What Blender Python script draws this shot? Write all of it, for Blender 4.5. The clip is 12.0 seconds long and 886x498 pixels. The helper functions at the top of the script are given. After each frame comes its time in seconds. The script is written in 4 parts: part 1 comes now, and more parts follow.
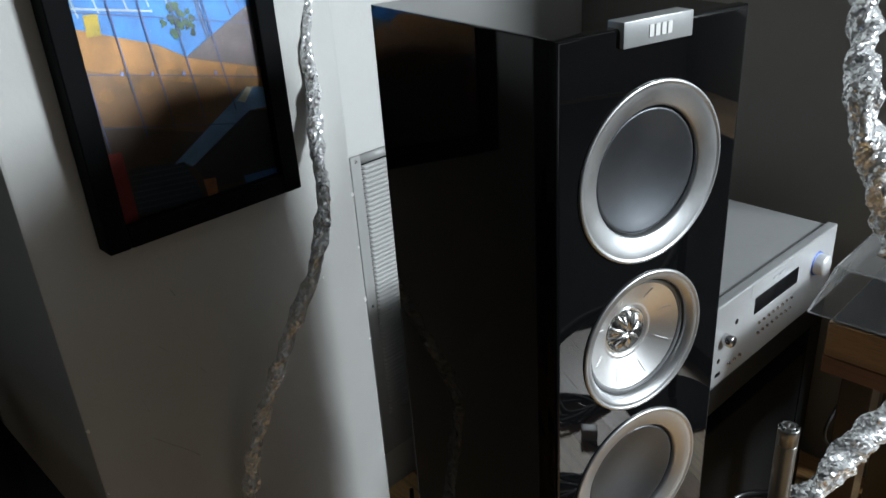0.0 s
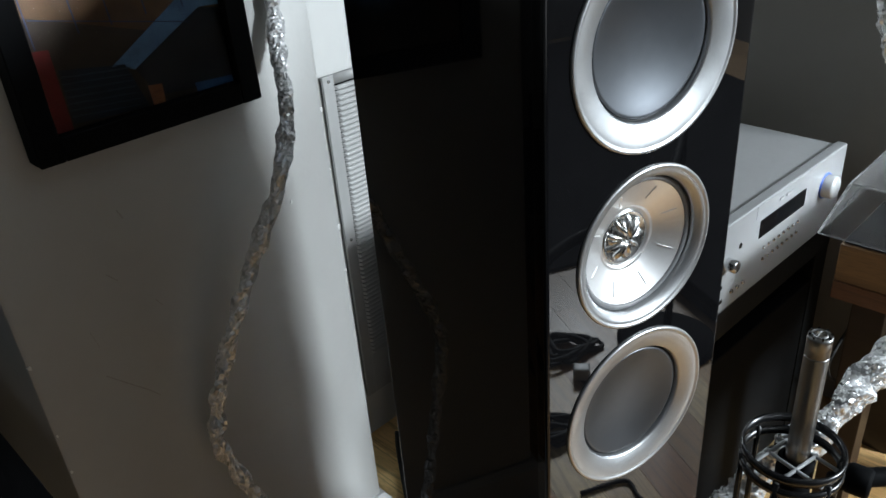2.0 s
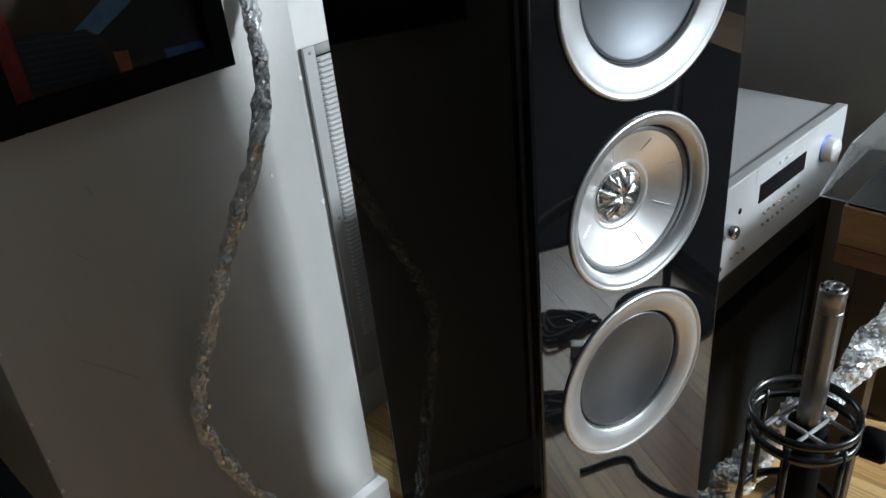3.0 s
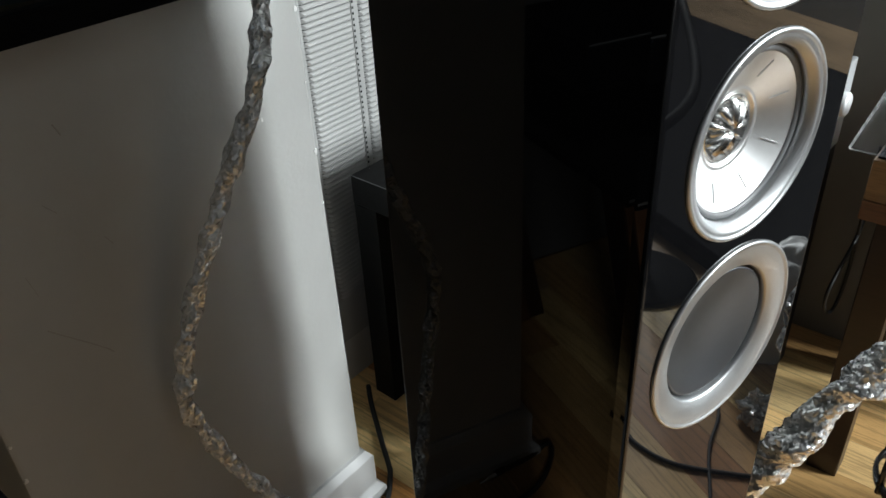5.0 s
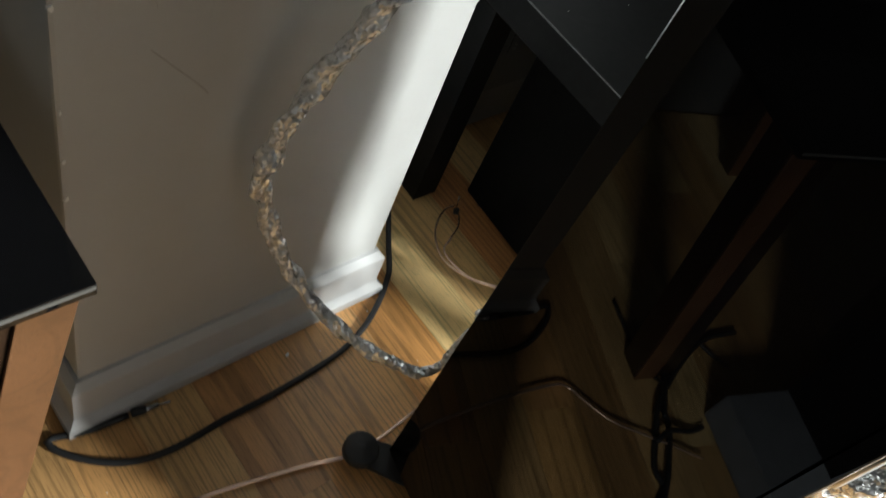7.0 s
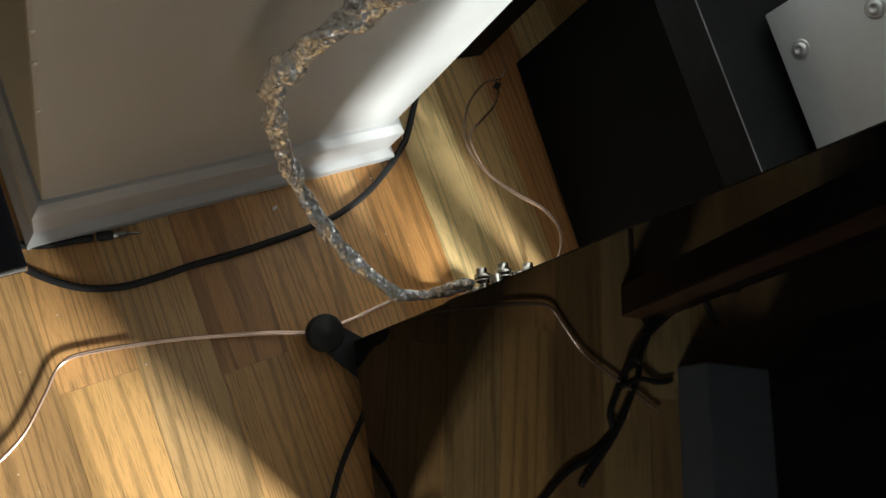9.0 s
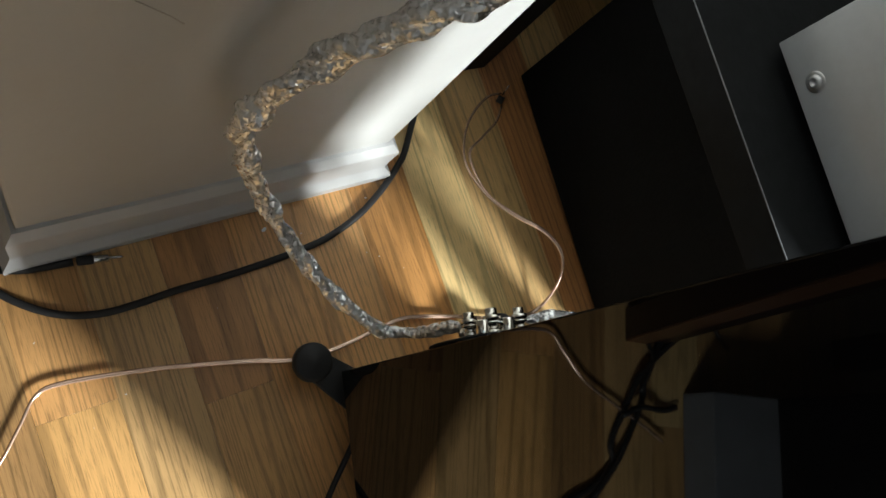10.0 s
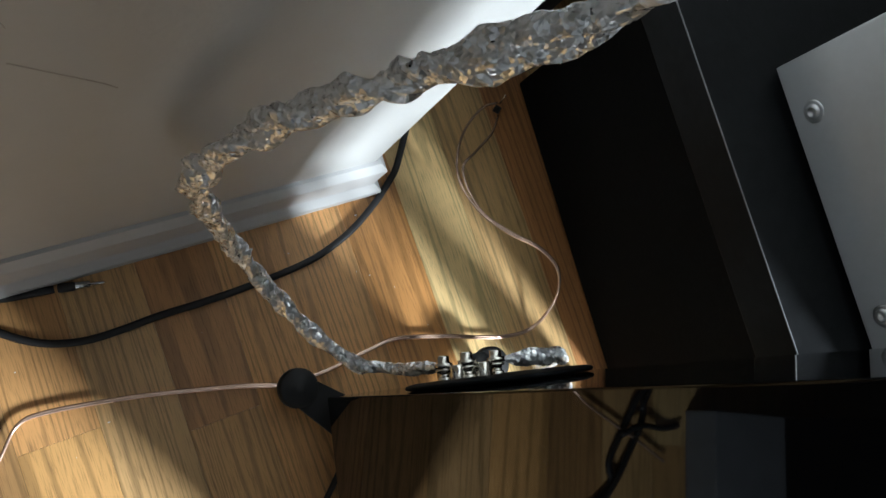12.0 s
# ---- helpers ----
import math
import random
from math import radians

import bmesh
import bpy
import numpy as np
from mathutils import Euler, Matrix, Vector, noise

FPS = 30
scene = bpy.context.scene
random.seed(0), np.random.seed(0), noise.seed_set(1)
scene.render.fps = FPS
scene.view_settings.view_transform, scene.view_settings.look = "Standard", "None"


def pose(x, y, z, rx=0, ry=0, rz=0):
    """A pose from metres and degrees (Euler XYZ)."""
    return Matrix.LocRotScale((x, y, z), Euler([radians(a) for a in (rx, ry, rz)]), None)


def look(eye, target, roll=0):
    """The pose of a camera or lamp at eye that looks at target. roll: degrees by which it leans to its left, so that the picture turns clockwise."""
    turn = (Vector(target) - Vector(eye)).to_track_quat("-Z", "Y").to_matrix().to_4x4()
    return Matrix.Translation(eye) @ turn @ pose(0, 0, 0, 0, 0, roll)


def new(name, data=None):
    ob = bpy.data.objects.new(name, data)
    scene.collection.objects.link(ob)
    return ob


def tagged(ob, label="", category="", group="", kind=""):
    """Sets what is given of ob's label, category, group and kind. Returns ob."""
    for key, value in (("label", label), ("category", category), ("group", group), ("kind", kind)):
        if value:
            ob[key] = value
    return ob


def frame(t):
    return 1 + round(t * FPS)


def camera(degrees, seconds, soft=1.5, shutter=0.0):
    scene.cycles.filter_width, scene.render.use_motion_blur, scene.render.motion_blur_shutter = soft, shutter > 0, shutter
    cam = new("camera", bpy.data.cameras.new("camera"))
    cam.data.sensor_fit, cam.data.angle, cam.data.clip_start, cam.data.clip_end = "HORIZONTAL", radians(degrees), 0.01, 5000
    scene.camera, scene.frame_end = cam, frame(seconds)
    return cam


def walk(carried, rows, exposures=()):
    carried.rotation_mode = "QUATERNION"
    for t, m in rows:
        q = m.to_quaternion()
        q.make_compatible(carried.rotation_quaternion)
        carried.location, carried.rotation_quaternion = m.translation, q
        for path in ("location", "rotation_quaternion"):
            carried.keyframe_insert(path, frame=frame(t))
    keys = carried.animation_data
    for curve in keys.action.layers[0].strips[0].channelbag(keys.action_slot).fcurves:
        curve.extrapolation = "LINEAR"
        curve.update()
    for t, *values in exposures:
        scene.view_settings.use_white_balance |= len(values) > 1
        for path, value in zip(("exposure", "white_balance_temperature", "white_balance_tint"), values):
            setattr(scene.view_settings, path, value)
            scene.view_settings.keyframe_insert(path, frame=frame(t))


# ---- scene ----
cam = camera(58.66, 12.0, shutter=0.3)
PATH = [
    (0, (-0.3354, -0.4187, 1.1793), (0.3794, 0.8361, 0.4904), -4.06),
    (0.5, (-0.3388, -0.3948, 1.1577), (0.3943, 0.8305, 0.4357), -3.43),
    (1, (-0.3288, -0.3738, 1.1391), (0.4059, 0.8321, 0.3868), -2.61),
    (1.5, (-0.3130, -0.3698, 1.1185), (0.4082, 0.8369, 0.3546), -3.31),
    (2, (-0.2931, -0.3687, 1.1000), (0.4086, 0.8428, 0.3255), -4.59),
    (2.5, (-0.2803, -0.3580, 1.0822), (0.4176, 0.8461, 0.2927), -5.43),
    (3, (-0.2730, -0.3506, 1.0651), (0.4253, 0.8461, 0.2650), -5.89),
    (5, (-0.3112, -0.2348, 1.0107), (0.4782, 0.8573, 0.1481), -3.04),
    (5.5, (-0.3295, -0.1948, 0.9978), (0.4663, 0.8798, 0.1192), -0.53),
    (6, (-0.3548, -0.1318, 0.9881), (0.4490, 0.8986, 0.0651), 5.51),
    (6.5, (-0.3734, -0.0640, 0.9834), (0.4192, 0.8679, -0.0479), 13.54),
    (7, (-0.3867, -0.0073, 0.9877), (0.3814, 0.7145, -0.2161), 27.95),
    (7.5, (-0.3914, 0.0530, 0.9847), (0.3767, 0.6044, -0.3060), 41.43),
    (9.5, (-0.3029, 0.2092, 0.9794), (0.3893, 0.4951, -0.4345), 62.43),
    (10, (-0.2822, 0.2363, 0.9709), (0.3909, 0.5169, -0.4532), 62.51),
    (10.5, (-0.2589, 0.2594, 0.9749), (0.3923, 0.5359, -0.4602), 61.98),
    (11, (-0.2427, 0.2709, 0.9679), (0.3988, 0.5438, -0.4723), 62.98),
    (11.5, (-0.2327, 0.2818, 0.9730), (0.3919, 0.5298, -0.4790), 63.18),
    (12, (-0.2253, 0.2941, 0.9769), (0.3939, 0.5273, -0.4798), 64.26),
]
walk(cam, [(t, look(eye, target, roll)) for t, eye, target, roll in PATH], exposures=[(0, -1.0, 6700, 10), (1, -0.85, 6600, 10), (3, -0.77, 6600, 10), (5, -0.62, 7000, 10), (6, 0.08, 7150, 10), (7, 0.14, 7250, 10), (9.5, 0.42, 7300, 10), (12, 0.36, 6500, 10)])

# ---- world and light: a window behind the viewer, a second one added ----
TH = 13.6                      # the room's axes are turned against the loudspeaker by this
ROOM = pose(0, 0, 0, 0, 0, TH)
WIN_U0, WIN_U1, WIN_Z0, WIN_Z1, WIN_V, ROOM_H = 1.53, 2.27, 1.82, 2.68, -3.4, 3.1

world = bpy.data.worlds.new("sky")
scene.world = world
world.use_nodes = True
wn = world.node_tree.nodes
sky = wn.new("ShaderNodeTexSky")
sky.sky_type, sky.sun_disc = "NISHITA", False
sky.sun_elevation, sky.sun_rotation = radians(35), radians(150)
world.node_tree.links.new(sky.outputs[0], wn["Background"].inputs[0])
wn["Background"].inputs[1].default_value = 0.1

lamp_data = bpy.data.lights.new("window_light", "AREA")
lamp_data.shape, lamp_data.size, lamp_data.size_y = "RECTANGLE", WIN_U1 - WIN_U0, WIN_Z1 - WIN_Z0
lamp_data.energy, lamp_data.color = 590, (0.84, 0.95, 1.04)
window_light = new("window_light", lamp_data)
window_light.matrix_world = ROOM @ pose((WIN_U0 + WIN_U1) / 2, WIN_V - 0.02, (WIN_Z0 + WIN_Z1) / 2, 90, 0, 0)

# unseen second window, added as fill and assumed from the foil's glints
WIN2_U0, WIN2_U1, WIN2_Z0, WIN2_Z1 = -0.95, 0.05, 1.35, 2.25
dim_data = bpy.data.lights.new("added_window_light", "AREA")
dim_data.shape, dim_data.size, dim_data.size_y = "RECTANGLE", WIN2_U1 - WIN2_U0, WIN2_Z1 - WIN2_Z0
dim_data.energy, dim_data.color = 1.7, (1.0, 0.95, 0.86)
added_window_light = new("added_window_light", dim_data)
added_window_light.matrix_world = ROOM @ pose((WIN2_U0 + WIN2_U1) / 2, WIN_V - 0.02, (WIN2_Z0 + WIN2_Z1) / 2, 90, 0, 0)

# ---- materials ----


def mat(name, color, rough=0.5, metal=0.0, var=0.12, scale=8.0, bump=0.0, bscale=60.0, coat=0.0, spec=0.5):
    m = bpy.data.materials.new(name)
    m.use_nodes = True
    nt = m.node_tree
    b = nt.nodes["Principled BSDF"]
    b.inputs["Metallic"].default_value, b.inputs["Roughness"].default_value = metal, rough
    b.inputs["Coat Weight"].default_value, b.inputs["Coat Roughness"].default_value = coat, 0.03
    b.inputs["Specular IOR Level"].default_value = spec
    tc = nt.nodes.new("ShaderNodeTexCoord")
    n1, n2 = nt.nodes.new("ShaderNodeTexNoise"), nt.nodes.new("ShaderNodeTexNoise")
    n1.inputs["Scale"].default_value, n2.inputs["Scale"].default_value = scale, scale * 12
    n1.inputs["Detail"].default_value, n2.inputs["Detail"].default_value = 5, 3
    for n in (n1, n2):
        nt.links.new(tc.outputs["Object"], n.inputs["Vector"])
    mix = nt.nodes.new("ShaderNodeMath")
    mix.operation = "MULTIPLY_ADD"
    mix.inputs[1].default_value = 0.6
    nt.links.new(n1.outputs[0], mix.inputs[0])
    sc = nt.nodes.new("ShaderNodeMath")
    sc.operation = "MULTIPLY"
    sc.inputs[1].default_value = 0.4
    nt.links.new(n2.outputs[0], sc.inputs[0])
    nt.links.new(sc.outputs[0], mix.inputs[2])
    ramp = nt.nodes.new("ShaderNodeValToRGB")
    ramp.color_ramp.elements[0].position, ramp.color_ramp.elements[1].position = 0.3, 0.7
    ramp.color_ramp.elements[0].color = (*[c * (1 - var) for c in color], 1)
    ramp.color_ramp.elements[1].color = (*[min(1, c * (1 + var)) for c in color], 1)
    nt.links.new(mix.outputs[0], ramp.inputs[0])
    nt.links.new(ramp.outputs[0], b.inputs["Base Color"])
    rr = nt.nodes.new("ShaderNodeMapRange")
    rr.inputs[3].default_value, rr.inputs[4].default_value = max(0, rough * 0.8), min(1, rough * 1.2)
    nt.links.new(n1.outputs[0], rr.inputs[0])
    nt.links.new(rr.outputs[0], b.inputs["Roughness"])
    if bump:
        n3, bp = nt.nodes.new("ShaderNodeTexNoise"), nt.nodes.new("ShaderNodeBump")
        n3.inputs["Scale"].default_value, n3.inputs["Detail"].default_value = bscale, 4
        bp.inputs["Strength"].default_value, bp.inputs["Distance"].default_value = bump, 0.002
        nt.links.new(tc.outputs["Object"], n3.inputs["Vector"])
        nt.links.new(n3.outputs[0], bp.inputs["Height"])
        nt.links.new(bp.outputs[0], b.inputs["Normal"])
    return m


def wood(name, color=None, rings=60.0, rough=0.35, contrast=0.2, pore=0.42):
    """Oak with pores and cathedral rings running along the local y axis; the tone comes from the object's colour."""
    m = bpy.data.materials.new(name)
    m.use_nodes = True
    nt, L = m.node_tree, m.node_tree.links
    b = nt.nodes["Principled BSDF"]
    tc, oi = nt.nodes.new("ShaderNodeTexCoord"), nt.nodes.new("ShaderNodeObjectInfo")
    off = nt.nodes.new("ShaderNodeVectorMath")
    off.operation = "MULTIPLY_ADD"
    off.inputs[1].default_value = (7.3, 19.1, 3.7)
    comb = nt.nodes.new("ShaderNodeCombineXYZ")
    for i in range(3):
        L.new(oi.outputs["Random"], comb.inputs[i])
    L.new(comb.outputs[0], off.inputs[0])
    L.new(tc.outputs["Object"], off.inputs[2])

    def noise_at(sx, sy, scale, detail, dist=0.0):
        mp, n = nt.nodes.new("ShaderNodeMapping"), nt.nodes.new("ShaderNodeTexNoise")
        mp.inputs["Scale"].default_value = (sx, sy, sx)
        L.new(off.outputs[0], mp.inputs[0])
        L.new(mp.outputs[0], n.inputs["Vector"])
        n.inputs["Scale"].default_value, n.inputs["Detail"].default_value = scale, detail
        n.inputs["Distortion"].default_value = dist
        return n.outputs[0]

    rings_in = noise_at(15, 0.42, 1.0, 1.5, 0.12)
    mul = nt.nodes.new("ShaderNodeMath")
    mul.operation, mul.inputs[1].default_value = "MULTIPLY", rings
    L.new(rings_in, mul.inputs[0])
    sine = nt.nodes.new("ShaderNodeMath")
    sine.operation = "SINE"
    L.new(mul.outputs[0], sine.inputs[0])
    rmap = nt.nodes.new("ShaderNodeMapRange")
    rmap.inputs[1].default_value, rmap.inputs[2].default_value = 0.35, 1.0
    rmap.inputs[3].default_value, rmap.inputs[4].default_value = 1.0, 1.0 - contrast
    L.new(sine.outputs[0], rmap.inputs[0])
    pores = noise_at(1150, 36, 1.0, 2)
    pmap = nt.nodes.new("ShaderNodeMapRange")
    pmap.inputs[1].default_value, pmap.inputs[2].default_value = 0.52, 0.68
    pmap.inputs[3].default_value, pmap.inputs[4].default_value = 1.0, 1.0 - pore
    L.new(pores, pmap.inputs[0])
    broad = noise_at(9, 2, 1.0, 3)
    bmap = nt.nodes.new("ShaderNodeMapRange")
    bmap.inputs[1].default_value, bmap.inputs[2].default_value = 0.25, 0.75
    bmap.inputs[3].default_value, bmap.inputs[4].default_value = 0.72, 1.25
    L.new(broad, bmap.inputs[0])
    p1, p2 = nt.nodes.new("ShaderNodeMath"), nt.nodes.new("ShaderNodeMath")
    p1.operation = p2.operation = "MULTIPLY"
    L.new(rmap.outputs[0], p1.inputs[0])
    L.new(pmap.outputs[0], p1.inputs[1])
    L.new(p1.outputs[0], p2.inputs[0])
    L.new(bmap.outputs[0], p2.inputs[1])
    ramp = nt.nodes.new("ShaderNodeVectorMath")
    ramp.operation = "SCALE"
    L.new(p2.outputs[0], ramp.inputs["Scale"])
    if color:
        ramp.inputs[0].default_value = color
    else:
        L.new(oi.outputs["Color"], ramp.inputs[0])
    L.new(ramp.outputs[0], b.inputs["Base Color"])
    rr = nt.nodes.new("ShaderNodeMapRange")
    rr.inputs[3].default_value, rr.inputs[4].default_value = rough * 0.7, rough * 1.35
    L.new(broad, rr.inputs[0])
    L.new(rr.outputs[0], b.inputs["Roughness"])
    bp = nt.nodes.new("ShaderNodeBump")
    bp.inputs["Strength"].default_value, bp.inputs["Distance"].default_value = 0.15, 0.0006
    L.new(p1.outputs[0], bp.inputs["Height"])
    L.new(bp.outputs[0], b.inputs["Normal"])
    return m


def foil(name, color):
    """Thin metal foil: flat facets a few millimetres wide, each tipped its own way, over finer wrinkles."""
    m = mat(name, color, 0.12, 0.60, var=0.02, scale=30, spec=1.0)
    nt = m.node_tree
    b = nt.nodes["Principled BSDF"]
    tc, geo, warp = nt.nodes.new("ShaderNodeTexCoord"), nt.nodes.new("ShaderNodeNewGeometry"), nt.nodes.new("ShaderNodeTexNoise")
    warp.inputs["Scale"].default_value = 70
    nt.links.new(tc.outputs["Object"], warp.inputs["Vector"])
    bend = nt.nodes.new("ShaderNodeVectorMath")
    bend.operation = "MULTIPLY_ADD"
    bend.inputs[1].default_value = (0.010, 0.010, 0.010)
    nt.links.new(warp.outputs["Color"], bend.inputs[0])
    nt.links.new(tc.outputs["Object"], bend.inputs[2])
    normal = geo.outputs["Normal"]
    for size, tip in ((220, 1.1), (460, 0.9)):
        cell, centre, add = nt.nodes.new("ShaderNodeTexVoronoi"), nt.nodes.new("ShaderNodeVectorMath"), nt.nodes.new("ShaderNodeVectorMath")
        cell.inputs["Scale"].default_value = size
        nt.links.new(bend.outputs[0], cell.inputs["Vector"])
        centre.operation, add.operation = "SUBTRACT", "MULTIPLY_ADD"
        centre.inputs[1].default_value = (0.5, 0.5, 0.5)
        nt.links.new(cell.outputs["Color"], centre.inputs[0])
        nt.links.new(centre.outputs[0], add.inputs[0])
        add.inputs[1].default_value = (tip, tip, tip)
        nt.links.new(normal, add.inputs[2])
        normal = add.outputs[0]
    unit = nt.nodes.new("ShaderNodeVectorMath")
    unit.operation = "NORMALIZE"
    nt.links.new(normal, unit.inputs[0])
    nt.links.new(unit.outputs[0], b.inputs["Normal"])
    return m


WALL = mat("white_wall_paint", (0.485, 0.485, 0.471), 0.55, var=0.03, scale=3, bump=0.12, bscale=140)
TRIM = mat("white_gloss_trim", (0.52, 0.52, 0.515), 0.42, var=0.03, scale=6, bump=0.05, bscale=40)
# set darker than the other near walls; its own paint is unknown
SIDEWALL = mat("side_wall_tone", (0.140, 0.130, 0.114), 0.6, var=0.04, scale=3, bump=0.12, bscale=140)
MICBODY = mat("satin_nickel", (0.29, 0.29, 0.285), 0.36, 1.0, var=0.05, scale=30)
# far walls and ceiling: albedo set dark to hold down bounced light
FARWALL = mat("low_bounce_wall", (0.09, 0.09, 0.088), 0.8, var=0.05, scale=3, bump=0.1)
# window-side walls set lighter so that the foil has more to reflect
SOUTHWALL = mat("mid_bounce_wall", (0.20, 0.20, 0.195), 0.8, var=0.05, scale=3, bump=0.1)
CEIL = mat("low_bounce_ceiling", (0.14, 0.14, 0.137), 0.8, var=0.03, bump=0.1)
VENT = mat("white_enamel_steel", (0.32, 0.32, 0.314), 0.35, var=0.03, scale=5)
OAK = wood("oak_floor", rings=115.0, rough=0.32, contrast=0.34, pore=0.38)
GLOSS = mat("piano_black_lacquer", (0.004, 0.004, 0.0045), 0.025, var=0.3, scale=4, spec=0.21)
LACQUER = mat("gloss_black_front", (0.004, 0.004, 0.0045), 0.02, var=0.3, scale=4, spec=0.48)
CORD = mat("grey_elastic", (0.30, 0.31, 0.32), 0.6, var=0.1, scale=40)
HOOP = mat("dark_moulded_plastic", (0.006, 0.0063, 0.007), 0.26, var=0.2, scale=20)
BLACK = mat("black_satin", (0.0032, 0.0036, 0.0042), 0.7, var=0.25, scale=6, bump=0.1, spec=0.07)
ASH = mat("black_stained_board", (0.0088, 0.0094, 0.0100), 0.45, var=0.4, scale=5, bump=0.15, bscale=90, spec=0.12)
VINYL = mat("black_vinyl", (0.0085, 0.0088, 0.0092), 0.65, var=0.3, scale=9, bump=0.2, bscale=220, spec=0.04)
RUBBER = mat("black_rubber", (0.015, 0.015, 0.016), 0.6, var=0.2, scale=20, bump=0.2)
STEEL = mat("brushed_aluminium", (0.62, 0.62, 0.62), 0.22, 1.0, var=0.05, scale=30)
TRIMRING = mat("spun_aluminium", (0.53, 0.54, 0.55), 0.42, 1.0, var=0.04, scale=40)
CONE = mat("dark_aluminium_cone", (0.118, 0.126, 0.138), 0.42, 1.0, var=0.06, scale=12)
MIDCONE = mat("bright_cone", (0.90, 0.90, 0.90), 0.38, 1.0, var=0.04, scale=20)
SURROUND = mat("grey_rubber", (0.15, 0.153, 0.158), 0.45, var=0.1)
CHROME = mat("chrome", (0.75, 0.75, 0.74), 0.08, 1.0, var=0.03)
RIB = mat("bright_rib", (0.88, 0.88, 0.88), 0.4, 1.0, var=0.02)
PETAL = mat("satin_petal", (0.78, 0.78, 0.77), 0.22, 1.0, var=0.03)
GOLD = mat("nickel_plated_brass", (0.70, 0.67, 0.60), 0.16, 1.0, var=0.06)
# slightly cool tint in the colour offsets orange light from the floor
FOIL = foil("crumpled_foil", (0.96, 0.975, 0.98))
SILVER = mat("silver_paint", (0.49, 0.50, 0.505), 0.38, 0.45, var=0.05, scale=10)
FACE = mat("silver_faceplate", (0.37, 0.38, 0.385), 0.34, 0.35, var=0.05, scale=40)
DISPLAY = mat("dark_display", (0.006, 0.006, 0.007), 0.08, var=0.2)
COPPER = mat("clear_sleeved_copper", (0.80, 0.54, 0.40), 0.22, 0.7, var=0.15, scale=60, coat=0.8)
CHIP = mat("bare_plaster", (0.82, 0.82, 0.80), 0.4, var=0.03)
SCUFF = mat("scuff_mark", (0.40, 0.385, 0.36), 0.7)
SCREW = mat("dull_screw_steel", (0.50, 0.50, 0.50), 0.42, 0.8, var=0.05, scale=60)
BAG = mat("white_plastic_film", (0.78, 0.78, 0.77), 0.35, var=0.05, scale=20)
# dark cover for the sheet and slab added to dim the baffle's reflection
DARKFILL = mat("charcoal_fill", (0.012, 0.012, 0.013), 0.95, var=0.3, scale=12, bump=0.5, bscale=300, spec=0.1)
GREY = mat("grey_cloth", (0.17, 0.185, 0.20), 0.8, var=0.25, scale=30, bump=0.3, bscale=300)
BROWN = wood("brown_wood", (0.13, 0.056, 0.024), contrast=0.2)
# reddish wood taken to near black: the legs' shade is in the colour
SHADEWOOD = wood("shaded_reddish_wood", (0.018, 0.007, 0.004), contrast=0.2)
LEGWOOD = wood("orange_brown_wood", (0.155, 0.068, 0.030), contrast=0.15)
WALNUT = wood("plinth_wood", (0.22, 0.12, 0.05), contrast=0.25)


def clear(name, tint=(0.96, 0.97, 0.97), haze=1.0):
    m = bpy.data.materials.new(name)
    m.use_nodes = True
    b = m.node_tree.nodes["Principled BSDF"]
    b.inputs["Base Color"].default_value = (*tint, 1)
    b.inputs["Transmission Weight"].default_value, b.inputs["Roughness"].default_value, b.inputs["IOR"].default_value = haze, 0.02, 1.47
    return m


ACRYLIC = clear("clear_acrylic")
DUSTY = clear("dusty_acrylic", (0.93, 0.93, 0.93), 0.95)

# ---- mesh helpers ----


def thing(name, m, label, category, group="", kind=""):
    ob = new(name)
    ob.empty_display_size = 0.05
    ob.matrix_world = m
    return tagged(ob, label, category, group, kind)


def mesh_of(name, bm, material, smooth=None):
    if smooth is not None:
        for f in bm.faces:
            f.smooth = f.calc_area() < 0.002 or max(abs(c) for c in f.normal) < 0.99
        for e in bm.edges:
            if len(e.link_faces) == 2 and e.calc_face_angle(0) > radians(smooth):
                e.smooth = False
    me = bpy.data.meshes.new(name)
    bm.to_mesh(me)
    bm.free()
    me.materials.append(material)
    return me


def part(name, bm, material, parent, label="", smooth=None, m=None):
    ob = new(name, mesh_of(name, bm, material, smooth) if isinstance(bm, bmesh.types.BMesh) else bm)
    ob.parent = parent
    if m is not None:
        ob.matrix_basis = m
    return tagged(ob, label)


def solid(name, bm, material, m, label, category, kind="", group="", smooth=None):
    ob = new(name, mesh_of(name, bm, material, smooth))
    ob.matrix_world = m
    return tagged(ob, label, category, group, kind)


def box(x0, x1, y0, y1, z0, z1, bevel=0.0, seg=2, bm=None):
    bm = bm or bmesh.new()
    r = bmesh.ops.create_cube(bm, size=1.0, matrix=Matrix.Translation(((x0 + x1) / 2, (y0 + y1) / 2, (z0 + z1) / 2)) @ Matrix.Diagonal((x1 - x0, y1 - y0, z1 - z0, 1)))
    if bevel:
        vs = set(r["verts"])
        bmesh.ops.bevel(bm, geom=[e for e in bm.edges if e.verts[0] in vs], offset=bevel, segments=seg, profile=0.6, affect="EDGES")
    return bm


